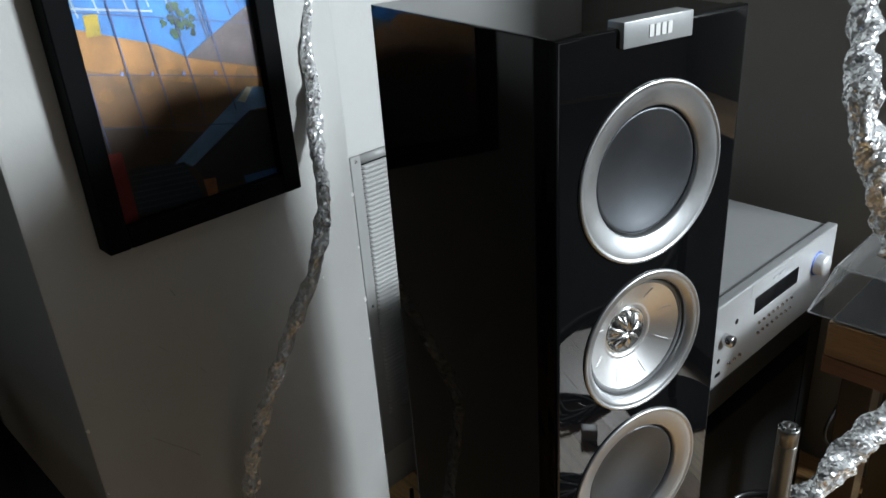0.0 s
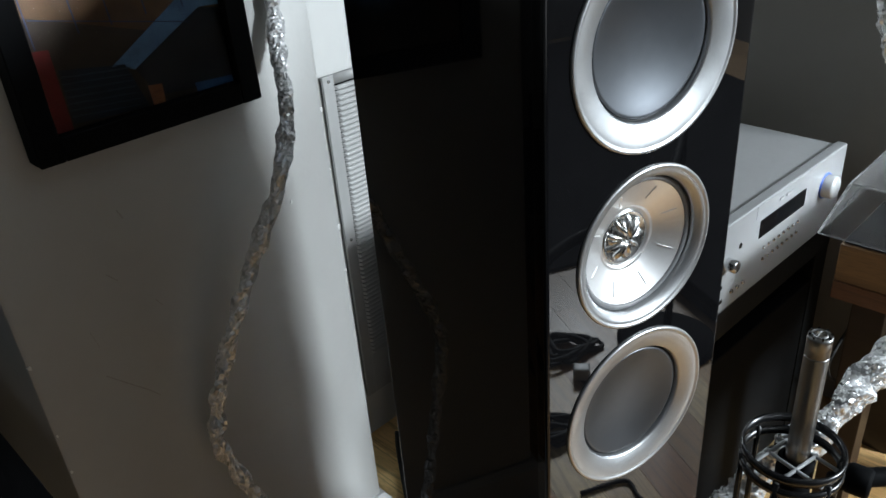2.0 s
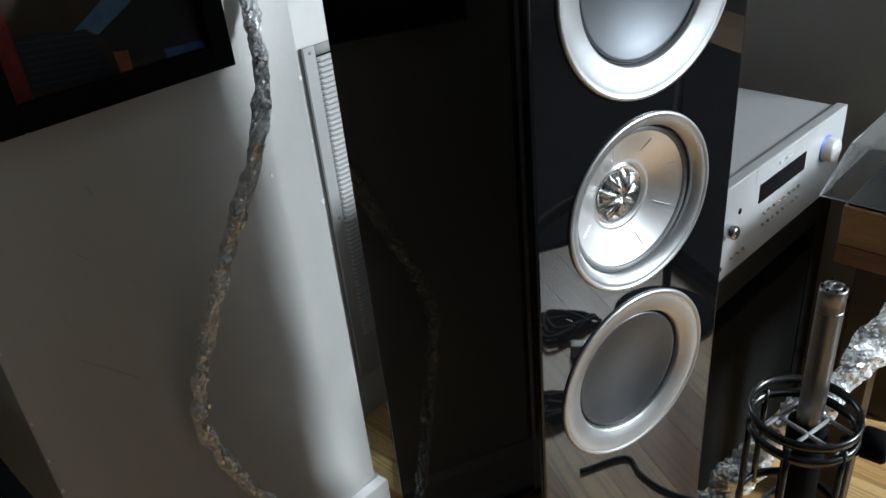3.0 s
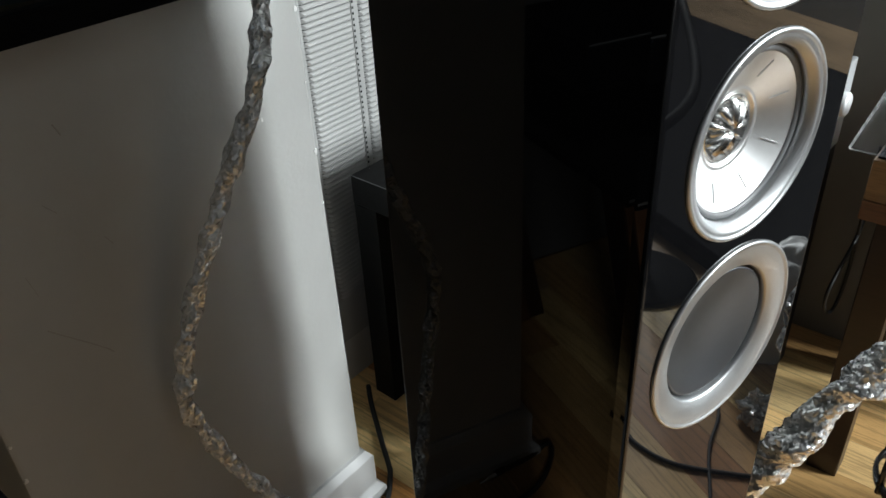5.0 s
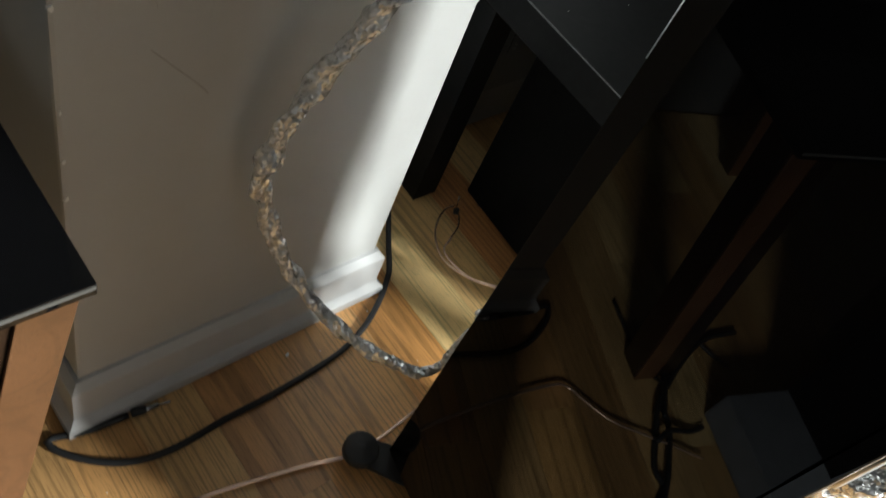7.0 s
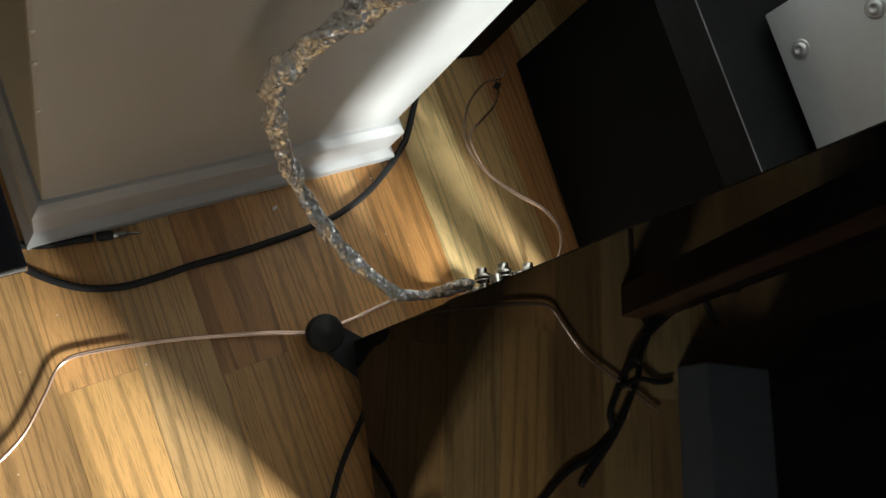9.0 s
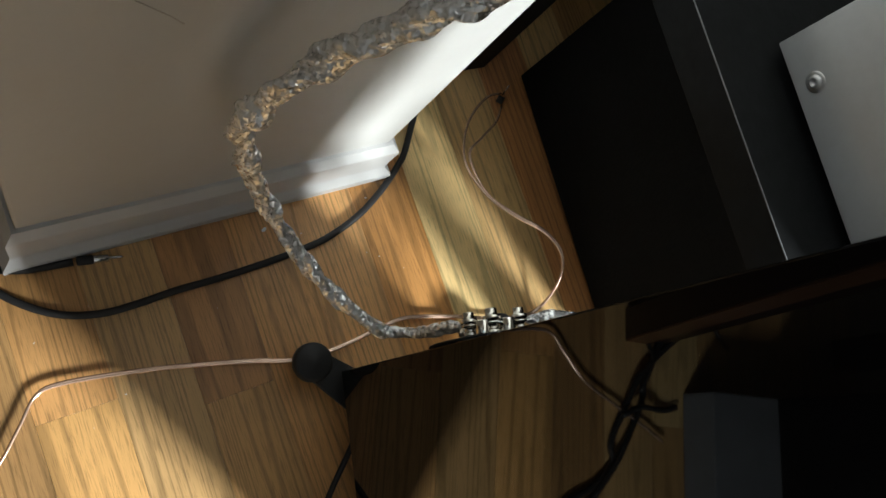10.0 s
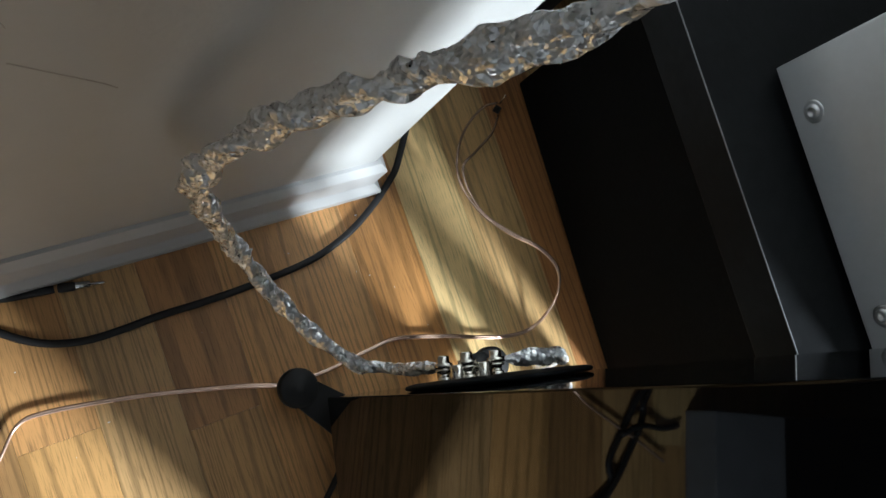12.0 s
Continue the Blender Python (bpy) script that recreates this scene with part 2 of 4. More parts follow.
def lathe(profile, steps=48, m=None, bm=None):
    """Turns (radius, height) pairs about z."""
    bm = bm or bmesh.new()
    m = m or Matrix()
    rows = []
    for r, z in profile:
        if r < 1e-6:
            rows.append([bm.verts.new(m @ Vector((0, 0, z)))])
        else:
            rows.append([bm.verts.new(m @ Vector((r * math.cos(2 * math.pi * k / steps), r * math.sin(2 * math.pi * k / steps), z))) for k in range(steps)])
    for a, b in zip(rows, rows[1:]):
        for k in range(steps):
            q = [a[k % len(a)], a[(k + 1) % len(a)], b[(k + 1) % len(b)], b[k % len(b)]]
            u = list(dict.fromkeys(q))
            if len(u) > 2:
                bm.faces.new(u)
    return bm


def spline(pts, step):
    """Points at even steps on a smooth curve through pts."""
    P = [Vector(p) for p in pts]
    Q = [2 * P[0] - P[1]] + P + [2 * P[-1] - P[-2]]
    out = []
    for a, b, c, d in zip(Q, Q[1:], Q[2:], Q[3:]):
        for k in range(24):
            s = k / 24
            out.append(0.5 * (2 * b + (c - a) * s + (2 * a - 5 * b + 4 * c - d) * s * s + (3 * b - a - 3 * c + d) * s ** 3))
    out.append(P[-1])
    even, left = [out[0]], step
    for a, b in zip(out, out[1:]):
        length = (b - a).length
        while length > 0 and left <= length:
            even.append(a.lerp(b, left / length))
            left += step
        left -= length
    return even


def tube(pts, radius, step=0.006, sides=10, shape=None, bm=None, taper=0.0):
    """A tube along a smooth curve; shape(i, k, point) changes the radius."""
    bm = bm or bmesh.new()
    line = spline(pts, step)
    n, rows = None, []
    for i, p in enumerate(line):
        end = min(1.0, 0.2 + min(i, len(line) - 1 - i) * step / taper) ** 0.5 if taper else 1.0
        d = (line[min(i + 1, len(line) - 1)] - line[max(i - 1, 0)]).normalized()
        n = (n or d.orthogonal())
        n = (n - d * n.dot(d)).normalized()
        s = d.cross(n)
        row = []
        for k in range(sides):
            a = 2 * math.pi * k / sides
            w = n * math.cos(a) + s * math.sin(a)
            row.append(bm.verts.new(p + w * end * (shape(i, k, p + w * radius) if shape else radius)))
        rows.append(row)
    for a, b in zip(rows, rows[1:]):
        for k in range(sides):
            bm.faces.new((a[k], a[(k + 1) % sides], b[(k + 1) % sides], b[k]))
    bm.faces.new(rows[0][::-1])
    bm.faces.new(rows[-1])
    return bm


TURN_Y = pose(0, 0, 0, 90, 0, 0)      # local z becomes -y

# ---- the room ----
PIER_U0, PIER_U1, PIER_V, BACK_V, RIGHT_U = -0.2235, 0.2035, 0.514, 0.7258, 1.03


def wall(name, u0, u1, v0, v1, z0=0.0, z1=ROOM_H, label="plain far wall, its grey set to limit bounced light", bevel=0.0, material=None):
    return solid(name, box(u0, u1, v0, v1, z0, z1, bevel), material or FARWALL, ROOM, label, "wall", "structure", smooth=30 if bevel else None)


pier = wall("wall_pier", PIER_U0, PIER_U1, PIER_V, 1.10, label="white painted wall pier with scuffs and chipped corners", bevel=0.004, material=WALL)
wall("wall_north", PIER_U1 + 0.002, RIGHT_U + 0.1, BACK_V, 0.90, label="white painted wall behind the table", material=WALL)
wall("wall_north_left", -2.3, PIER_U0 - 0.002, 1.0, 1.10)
wall("wall_east", RIGHT_U, RIGHT_U + 0.1, -0.2, BACK_V - 0.002, label="side wall beside the table, darker than the wall behind", material=SIDEWALL)
wall("wall_east_jog", RIGHT_U + 0.1, 2.4, -0.2, -0.1, material=SOUTHWALL)
wall("wall_east_far", 2.4, 2.5, WIN_V - 0.1, -0.1, material=SOUTHWALL)
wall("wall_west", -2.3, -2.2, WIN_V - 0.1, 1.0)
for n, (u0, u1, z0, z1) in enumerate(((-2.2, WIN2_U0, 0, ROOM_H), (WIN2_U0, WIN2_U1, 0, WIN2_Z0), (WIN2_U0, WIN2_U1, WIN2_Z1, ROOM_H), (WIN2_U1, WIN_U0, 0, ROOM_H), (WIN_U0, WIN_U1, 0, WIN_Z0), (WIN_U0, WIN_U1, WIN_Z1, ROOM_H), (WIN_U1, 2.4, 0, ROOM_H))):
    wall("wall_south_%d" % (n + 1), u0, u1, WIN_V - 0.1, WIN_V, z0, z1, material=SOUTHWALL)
solid("ceiling", box(-2.3, 2.5, WIN_V - 0.1, 1.1, ROOM_H, ROOM_H + 0.1), CEIL, ROOM, "plain unseen ceiling, darkened to limit bounced light", "ceiling", "structure")

BASE = [(0.0240, 0.0), (0.0243, 0.010), (0.0232, 0.0165), (0.0165, 0.0235), (0.0140, 0.0275), (0.0134, 0.032), (0.0134, 0.082), (0.0128, 0.0855), (0.0045, 0.0968), (0.0, 0.098)]


def baseboard(corners, turns, label):
    """A moulded board along a wall's foot, mitred at the corners; turns give the outward way at each corner."""
    bm = bmesh.new()
    rows = [[bm.verts.new((u + du * d, v + dv * d, z)) for d, z in BASE] for (u, v), (du, dv) in zip(corners, turns)]
    for a, b in zip(rows, rows[1:]):
        for k in range(len(BASE) - 1):
            bm.faces.new((a[k], b[k], b[k + 1], a[k + 1]))
    bmesh.ops.recalc_face_normals(bm, faces=bm.faces)
    return solid("baseboard", bm, TRIM, ROOM, label, "baseboard", "structure", smooth=25)


LB = "white gloss moulded baseboard with a shoe strip"
baseboard([(PIER_U0, 0.998), (PIER_U0, PIER_V), (PIER_U1, PIER_V), (PIER_U1, BACK_V)], [(-1, 0), (-1, -1), (1, -1), (1, 0)], LB)

# chipped paint and scuffs on the pier
for k, (u, z, r) in enumerate(((0.2005, 0.778, 0.0035), (0.2005, 0.608, 0.0045), (0.2005, 0.539, 0.0025), (0.1317, 0.674, 0.0028), (0.2005, 0.695, 0.002), (-0.2205, 0.421, 0.003), (-0.2205, 0.468, 0.0022), (-0.2205, 0.522, 0.0022), (-0.2205, 0.617, 0.003), (-0.2205, 0.338, 0.0025))):
    cb = bmesh.new()
    rr = random.Random(k)
    ring = [(r * rr.uniform(0.5, 1.1) * math.cos(w * 0.9), r * rr.uniform(0.8, 1.6) * math.sin(w * 0.9)) for w in range(7)]
    lo, hi = [cb.verts.new((u + x, PIER_V + 0.002, z + y)) for x, y in ring], [cb.verts.new((u + x * 0.8, PIER_V - 0.0008, z + y * 0.8)) for x, y in ring]
    for i in range(7):
        cb.faces.new((lo[i], lo[(i + 1) % 7], hi[(i + 1) % 7], hi[i]))
    cb.faces.new(hi)
    bmesh.ops.recalc_face_normals(cb, faces=cb.faces)
    part("paint_chip", cb, CHIP, pier)
for pts, r in ((((-0.151, 0.564), (-0.137, 0.548), (-0.119, 0.528), (-0.106, 0.513), (-0.097, 0.500)), 0.0007), (((-0.086, 0.749), (-0.081, 0.736)), 0.0009), (((-0.117, 0.683), (-0.105, 0.668)), 0.0006), (((-0.072, 0.628), (-0.066, 0.617)), 0.0006), (((-0.152, 0.625), (-0.147, 0.601)), 0.0004)):
    part("scuff", tube([(u, PIER_V + 0.0002, z) for u, z in pts], r, 0.004, 6), SCUFF, pier, "thin dark scuff")

# ---- louvred panel on the wall behind the table ----


def louvred_panel():
    t = thing("louvred_panel", ROOM @ pose(0, BACK_V, 0), "white enamelled wall panel with rows of fine louvres", "vent panel", kind="structure")
    u0, u1, z0, z1, pitch = 0.354, 1.012, 0.102, 0.746, 0.0089
    # black sheet supplies the shade seen between the louvres
    part("backing", box(u0 + 0.002, u1 - 0.002, -0.004, -0.001, z0 + 0.002, z1 - 0.002), BLACK, t, "black sheet for the shade behind the louvres")
    fr = bmesh.new()
    cols = [(0.376, 0.4766), (0.4906, 0.6046), (0.6186, 0.7326), (0.7466, 0.8606), (0.8746, 0.985)]
    edges = [u0] + [x for c in cols for x in c] + [u1]
    for a, c in zip(edges[::2], edges[1::2]):
        box(a, c, -0.011, -0.0045, z0, z1, 0.0008, 1, fr)
    for a, c in cols:
        box(a, c, -0.0108, -0.0046, z0 + 0.001, 0.192, 0, 1, fr)
        box(a, c, -0.0108, -0.0046, 0.730, z1 - 0.001, 0, 1, fr)
    part("face", fr, VENT, t, "white panel face with plain ribs", smooth=30)
    for a, c in cols:
        sb = bmesh.new()
        w = c - a - 0.001
        prof = [(-0.0088, 0.0004), (-0.0128, 0.0002), (-0.0139, 0.0012), (-0.0136, 0.0034), (-0.0124, 0.0056), (-0.0108, 0.0072), (-0.0088, 0.0074)]
        lo = [sb.verts.new((0.0, y, z)) for y, z in prof]
        hi = [sb.verts.new((w, y, z)) for y, z in prof]
        for row, way in ((lo, 1), (hi, -1)):      # rounded ends
            for v in row:
                v.co.x += way * max(0.0, -0.0105 - v.co.y) * 1.6
        for k in range(len(prof)):
            sb.faces.new((lo[k], lo[(k + 1) % len(prof)], hi[(k + 1) % len(prof)], hi[k]))
        sb.faces.new(lo[::-1])
        sb.faces.new(hi)
        bmesh.ops.recalc_face_normals(sb, faces=sb.faces)
        me = mesh_of("louvre", sb, VENT)
        # small raised black blocks give the shade of punched holes
        holes = bmesh.new()
        for k in range(60):
            box(c + 0.0008, c + 0.0040, -0.0113, -0.0100, 0.1908 + pitch * k, 0.1944 + pitch * k, 0, 1, holes)
        part("hole_shade_row", holes, BLACK, t, "column of black dots for the shade in punched holes")
        for k in range(60):
            part("louvre", me, VENT, t, m=pose(a + 0.0005, 0, 0.1940 + pitch * k))
    for z in (0.737, 0.45):
        part("screw", lathe([(0.003, 0.0), (0.0026, 0.0012), (0, 0.0016)], 12, pose(0.365, -0.011, z) @ TURN_Y), STEEL, t, smooth=40)


louvred_panel()

# ---- loudspeaker ----
SPK_W, SPK_D, SPK_B, SPK_T = 0.19, 0.274, 0.049, 1.073


def driver_trim(parent, z, r, inner, label):
    prof = [(r - 0.0005, 0.0), (r, 0.0012), (r - 0.0004, 0.0026), (r - 0.0016, 0.0032), (r - 0.0028, 0.0029), (r - 0.0034, 0.0022), (r - 0.0046, 0.0021), (r - 0.008, 0.0016), (inner + 0.0016, -0.0018), (inner + 0.0005, -0.0026), (inner, -0.0042), (inner, -0.016)]
    return part("trim_ring", lathe(prof, 72, Matrix.Translation((SPK_W / 2, 0, z)) @ TURN_Y), TRIMRING, parent, label, smooth=40)


def baffle(holes):
    """The front board with its rounded edges and a round hole for each driver."""
    bm = bmesh.new()
    e, y0, y1 = 0.003, -0.001, 0.011
    cuts = [SPK_T - e, 0.8785, 0.727, 0.566]
    xs = (e, SPK_W - e)
    for (zc, r), hi, lo in zip(holes, cuts, cuts[1:]):
        n = 48
        outer, inner, deep = [], [], []
        for k in range(n):
            w = 2 * math.pi * (k + 0.5) / n
            c, s = math.cos(w), math.sin(w)
            reach = min((xs[1] - SPK_W / 2) / abs(c) if abs(c) > 1e-6 else 9, ((hi - zc) if s > 0 else (zc - lo)) / abs(s) if abs(s) > 1e-6 else 9)
            outer.append(bm.verts.new((SPK_W / 2 + c * reach, y0, zc + s * reach)))
            inner.append(bm.verts.new((SPK_W / 2 + c * r, y0, zc + s * r)))
            deep.append(bm.verts.new((SPK_W / 2 + c * r, 0.03, zc + s * r)))
        for k in range(n):
            j = (k + 1) % n
            bm.faces.new((outer[k], outer[j], inner[j], inner[k]))
            bm.faces.new((inner[k], inner[j], deep[j], deep[k]))
        for cx, cz in ((xs[0], hi), (xs[1], hi), (xs[0], lo), (xs[1], lo)):
            near = sorted(outer, key=lambda v: (v.co.x - cx) ** 2 + (v.co.z - cz) ** 2)[:2]
            bm.faces.new((near[0], near[1], bm.verts.new((cx, y0, cz))))
    bm.faces.new([bm.verts.new(p) for p in ((xs[0], y0, SPK_B + e), (xs[1], y0, SPK_B + e), (xs[1], y0, cuts[-1]), (xs[0], y0, cuts[-1]))])
    rings = []
    for inset, y in ((e, y0), (0.0013, y0 + 0.0006), (0.0004, y0 + 0.0016), (0.0, y0 + e), (0.0, y1)):
        rings.append([bm.verts.new((x, y, z)) for x, z in ((inset, SPK_B + inset), (SPK_W - inset, SPK_B + inset), (SPK_W - inset, SPK_T - inset), (inset, SPK_T - inset))])
    for a, c in zip(rings, rings[1:]):
        for k in range(4):
            bm.faces.new((a[k], a[(k + 1) % 4], c[(k + 1) % 4], c[k]))
    bmesh.ops.remove_doubles(bm, verts=bm.verts, dist=1e-6)
    bmesh.ops.recalc_face_normals(bm, faces=bm.faces)
    return bm


def loudspeaker():
    t = thing("loudspeaker", pose(0, 0, 0), "tall gloss black floorstanding loudspeaker with silver-ringed drivers", "loudspeaker")
    cb = box(0.0005, SPK_W - 0.0005, 0.012, SPK_D, SPK_B, SPK_T - 0.001, 0.0015)
    bmesh.ops.delete(cb, geom=[f for f in cb.faces if f.normal.y < -0.99], context="FACES")
    for v in cb.verts:                 # the cabinet widens slightly towards its back
        v.co.x += (1 if v.co.x > SPK_W / 2 else -1) * (-0.004 + 0.005 * v.co.y / SPK_D)
    part("cabinet", cb, GLOSS, t, "mirror-gloss black lacquered cabinet", smooth=30)
    part("front_baffle", baffle(((0.9562, 0.0685), (0.8031, 0.0615), (0.6516, 0.0685))), LACQUER, t, "gloss black front panel", smooth=30)
    for z in (0.9562, 0.6516):
        driver_trim(t, z, 0.0748, 0.0536, "wide spun aluminium trim ring")
        m = Matrix.Translation((SPK_W / 2, 0, z)) @ TURN_Y @ Matrix.Scale(1.04, 4)
        part("surround", lathe([(0.0514, -0.010), (0.0512, -0.0065), (0.0504, -0.006), (0.0497, -0.0068), (0.049, -0.010)], 64, m), RUBBER, t, "black rubber surround", smooth=60)
        part("woofer_cone", lathe([(0.0496, -0.0062), (0.0492, -0.0050), (0.0484, -0.0048), (0.0470, -0.0051), (0.040, -0.0072), (0.030, -0.0097), (0.020, -0.0115), (0.010, -0.0125), (0.0, -0.0128)], 64, m), CONE, t, "satin grey dished metal cone", smooth=60)
    z = 0.8031
    m = Matrix.Translation((SPK_W / 2, 0, z)) @ TURN_Y @ Matrix.Scale(1.065, 4)
    driver_trim(t, z, 0.0671, 0.0559, "spun aluminium trim ring")
    part("surround", lathe([(0.0524, -0.010), (0.0520, -0.0065), (0.0505, -0.0055), (0.0490, -0.0060), (0.0478, -0.0072), (0.0472, -0.010)], 64, m), SURROUND, t, "grey-black rubber surround", smooth=60)
    cone = part("midrange_cone", lathe([(0.0478, -0.0075), (0.042, -0.0100), (0.026, -0.0180), (0.0245, -0.0186), (0.0240, -0.0182), (0.0232, -0.0192), (0.0215, -0.0200), (0.0212, -0.023)], 72, m), MIDCONE, t, "bright aluminium midrange cone", smooth=50)
    rib = bmesh.new()
    bmesh.ops.create_cube(rib, size=1, matrix=Matrix.Translation((0.0375, 0, -0.0119)) @ pose(0, 0, 0, 0, -27, 0) @ Matrix.Diagonal((0.012, 0.0006, 0.0008, 1)))
    me = mesh_of("rib", rib, RIB)
    for k in range(8):
        part("rib", me, RIB, cone, m=m @ pose(0, 0, 0, 0, 0, 45 * k + 20))
    guide = part("tweeter_waveguide", lathe([(0.0213, -0.0232), (0.0208, -0.0196), (0.0198, -0.0196), (0.0125, -0.0240), (0.0115, -0.0247), (0.009, -0.0217), (0.005, -0.0192), (0, -0.0184)], 48, m), PETAL, t, "chromed tweeter with radial petals", smooth=50)
    fin = bmesh.new()
    prof = [(0.0015, -0.0150), (0.005, -0.0140), (0.010, -0.0146), (0.015, -0.0168), (0.0192, -0.0198)]
    top = [fin.verts.new((r, 0, zz)) for r, zz in prof]
    le = [fin.verts.new((r, 0.12 * r + 0.0006, zz - 0.0045)) for r, zz in prof]
    ri = [fin.verts.new((r, -0.12 * r - 0.0006, zz - 0.0045)) for r, zz in prof]
    for a, b in ((top, le), (ri, top)):
        for i in range(4):
            fin.faces.new((a[i], a[i + 1], b[i + 1], b[i]))
    fin.faces.new((top[0], le[0], ri[0]))
    fin.faces.new((top[4], ri[4], le[4]))
    me = mesh_of("petal", fin, PETAL, 70)
    for k in range(9):
        part("petal", me, PETAL, guide, m=m @ pose(0, 0, 0, 0, 0, 40 * k))
    badge = part("badge", box(0.0565, 0.1242, -0.005, 0.012, 1.0592, 1.0778, 0.0008), FACE, t, "small silver name badge with a worn mark", smooth=30)
    for x0, x1 in ((0.0805, 0.0845), (0.0865, 0.0905), (0.0925, 0.0965), (0.0985, 0.1025)):
        part("mark_bar", box(x0, x1, -0.0056, -0.004, 1.0645, 1.073), BAG, badge, "pale bar of the badge mark")
    part("plinth", box(0.008, SPK_W - 0.008, 0.02, SPK_D - 0.004, 0.0335, SPK_B, 0.002), BLACK, t, "black plinth under the cabinet", smooth=30)
    for x, y, a in ((-0.0316, 0.2885, 135), (0.2216, 0.2885, 45), (-0.0316, -0.012, 225), (0.2216, -0.012, -45)):
        foot = part("outrigger_foot", lathe([(0.0, 0.0475), (0.004, 0.0490), (0.006, 0.0470), (0.020, 0.0455), (0.0235, 0.0435), (0.0238, 0.0325), (0.010, 0.0295), (0.007, 0.012), (0.0, 0.001)], 40, pose(x, y, 0)), RUBBER, t, "round black foot on a short arm", smooth=40)
        cx, cy = (0.025 if x < 0 else 0.165), (0.245 if y > 0.1 else 0.03)
        arm = bmesh.new()
        d = (Vector((cx, cy, 0)) - Vector((x, y, 0))).normalized()
        s = Vector((-d.y, d.x, 0))
        base = [Vector((x, y, 0)) + s * 0.017, Vector((x, y, 0)) - s * 0.017, Vector((cx, cy, 0)) - s * 0.025, Vector((cx, cy, 0)) + s * 0.025]
        lo, hi = [arm.verts.new(p + Vector((0, 0, 0.0295))) for p in base], [arm.verts.new(p + Vector((0, 0, 0.0405 if i < 2 else 0.033))) for i, p in enumerate(base)]
        for i in range(4):
            arm.faces.new((lo[i], lo[(i + 1) % 4], hi[(i + 1) % 4], hi[i]))
        arm.faces.new(lo[::-1])
        arm.faces.new(hi)
        bmesh.ops.recalc_face_normals(arm, faces=arm.faces)
        part("arm", arm, RUBBER, foot)
    plate = lathe([(0.0, 0.0), (0.082, 0.0), (0.0845, 0.0010), (0.0852, 0.0026), (0.0840, 0.0042), (0.080, 0.0052), (0.045, 0.0060), (0.0, 0.0062)], 64, pose(0.097, 0, 0, -90, 0, 0) @ Matrix.Diagonal((1, 1.1, 1, 1)))
    pl = part("terminal_plate", plate, BLACK, t, "rounded black terminal plate", smooth=30, m=pose(0, SPK_D + 0.0008, 0.311))
    for x, z, s in ((0.0365, 0.021, 0.74), (0.0535, 0.033, 0.78), (0.082, 0.032, 0.74)):
        mm = pose(x, 0.007, z, -90, 0, 0) @ Matrix.Scale(s, 4)
        part("binding_post", lathe([(0.0085, 0.0), (0.0085, 0.003), (0.0062, 0.0034), (0.0062, 0.0095), (0.0096, 0.0100), (0.0100, 0.0110), (0.0100, 0.0125), (0.0080, 0.0130), (0.0080, 0.0135), (0.0106, 0.0140), (0.0106, 0.0195), (0.0074, 0.0200), (0.0070, 0.0270), (0.0058, 0.0282), (0.0, 0.0284)], 24, mm), GOLD, pl, "nickel binding post", smooth=40)
    for x, z, s in ((0.0445, 0.031, 0.74), (0.067, 0.036, 0.74), (0.058, -0.033, 0.68)):
        nut = bmesh.new()
        lathe([(0.0102, 0.0), (0.0102, 0.015), (0.0090, 0.016), (0.004, 0.0162), (0.0, 0.0162)], 36, pose(x, 0.007, z, -90, 0, 0) @ Matrix.Scale(s, 4), nut)
        for k, v in enumerate(nut.verts):
            if k % 2 and v.co.y < 0.007 + 0.0155 * s:
                v.co.x, v.co.z = x + (v.co.x - x) * 0.9, z + (v.co.z - z) * 0.9
        part("binding_nut", nut, GOLD, pl, "knurled nickel nut", smooth=20)
    part("terminal_knob", lathe([(0.010, 0.0), (0.0118, 0.007), (0.0118, 0.012), (0.0105, 0.017), (0.007, 0.021), (0.0, 0.0225)], 28, pose(0.0867, 0.006, -0.013, -90, 0, 0)), RUBBER, pl, "round black knob", smooth=40)
    return t


loudspeaker()

# ---- table with amplifier, cabinet below ----
TU0, TU1, TV0, TV1, TZ = 0.0, 0.55, 0.0, 0.55, 0.45
TABLE = ROOM @ pose(0.372, 0.118, 0, 0, 0, -2.0)


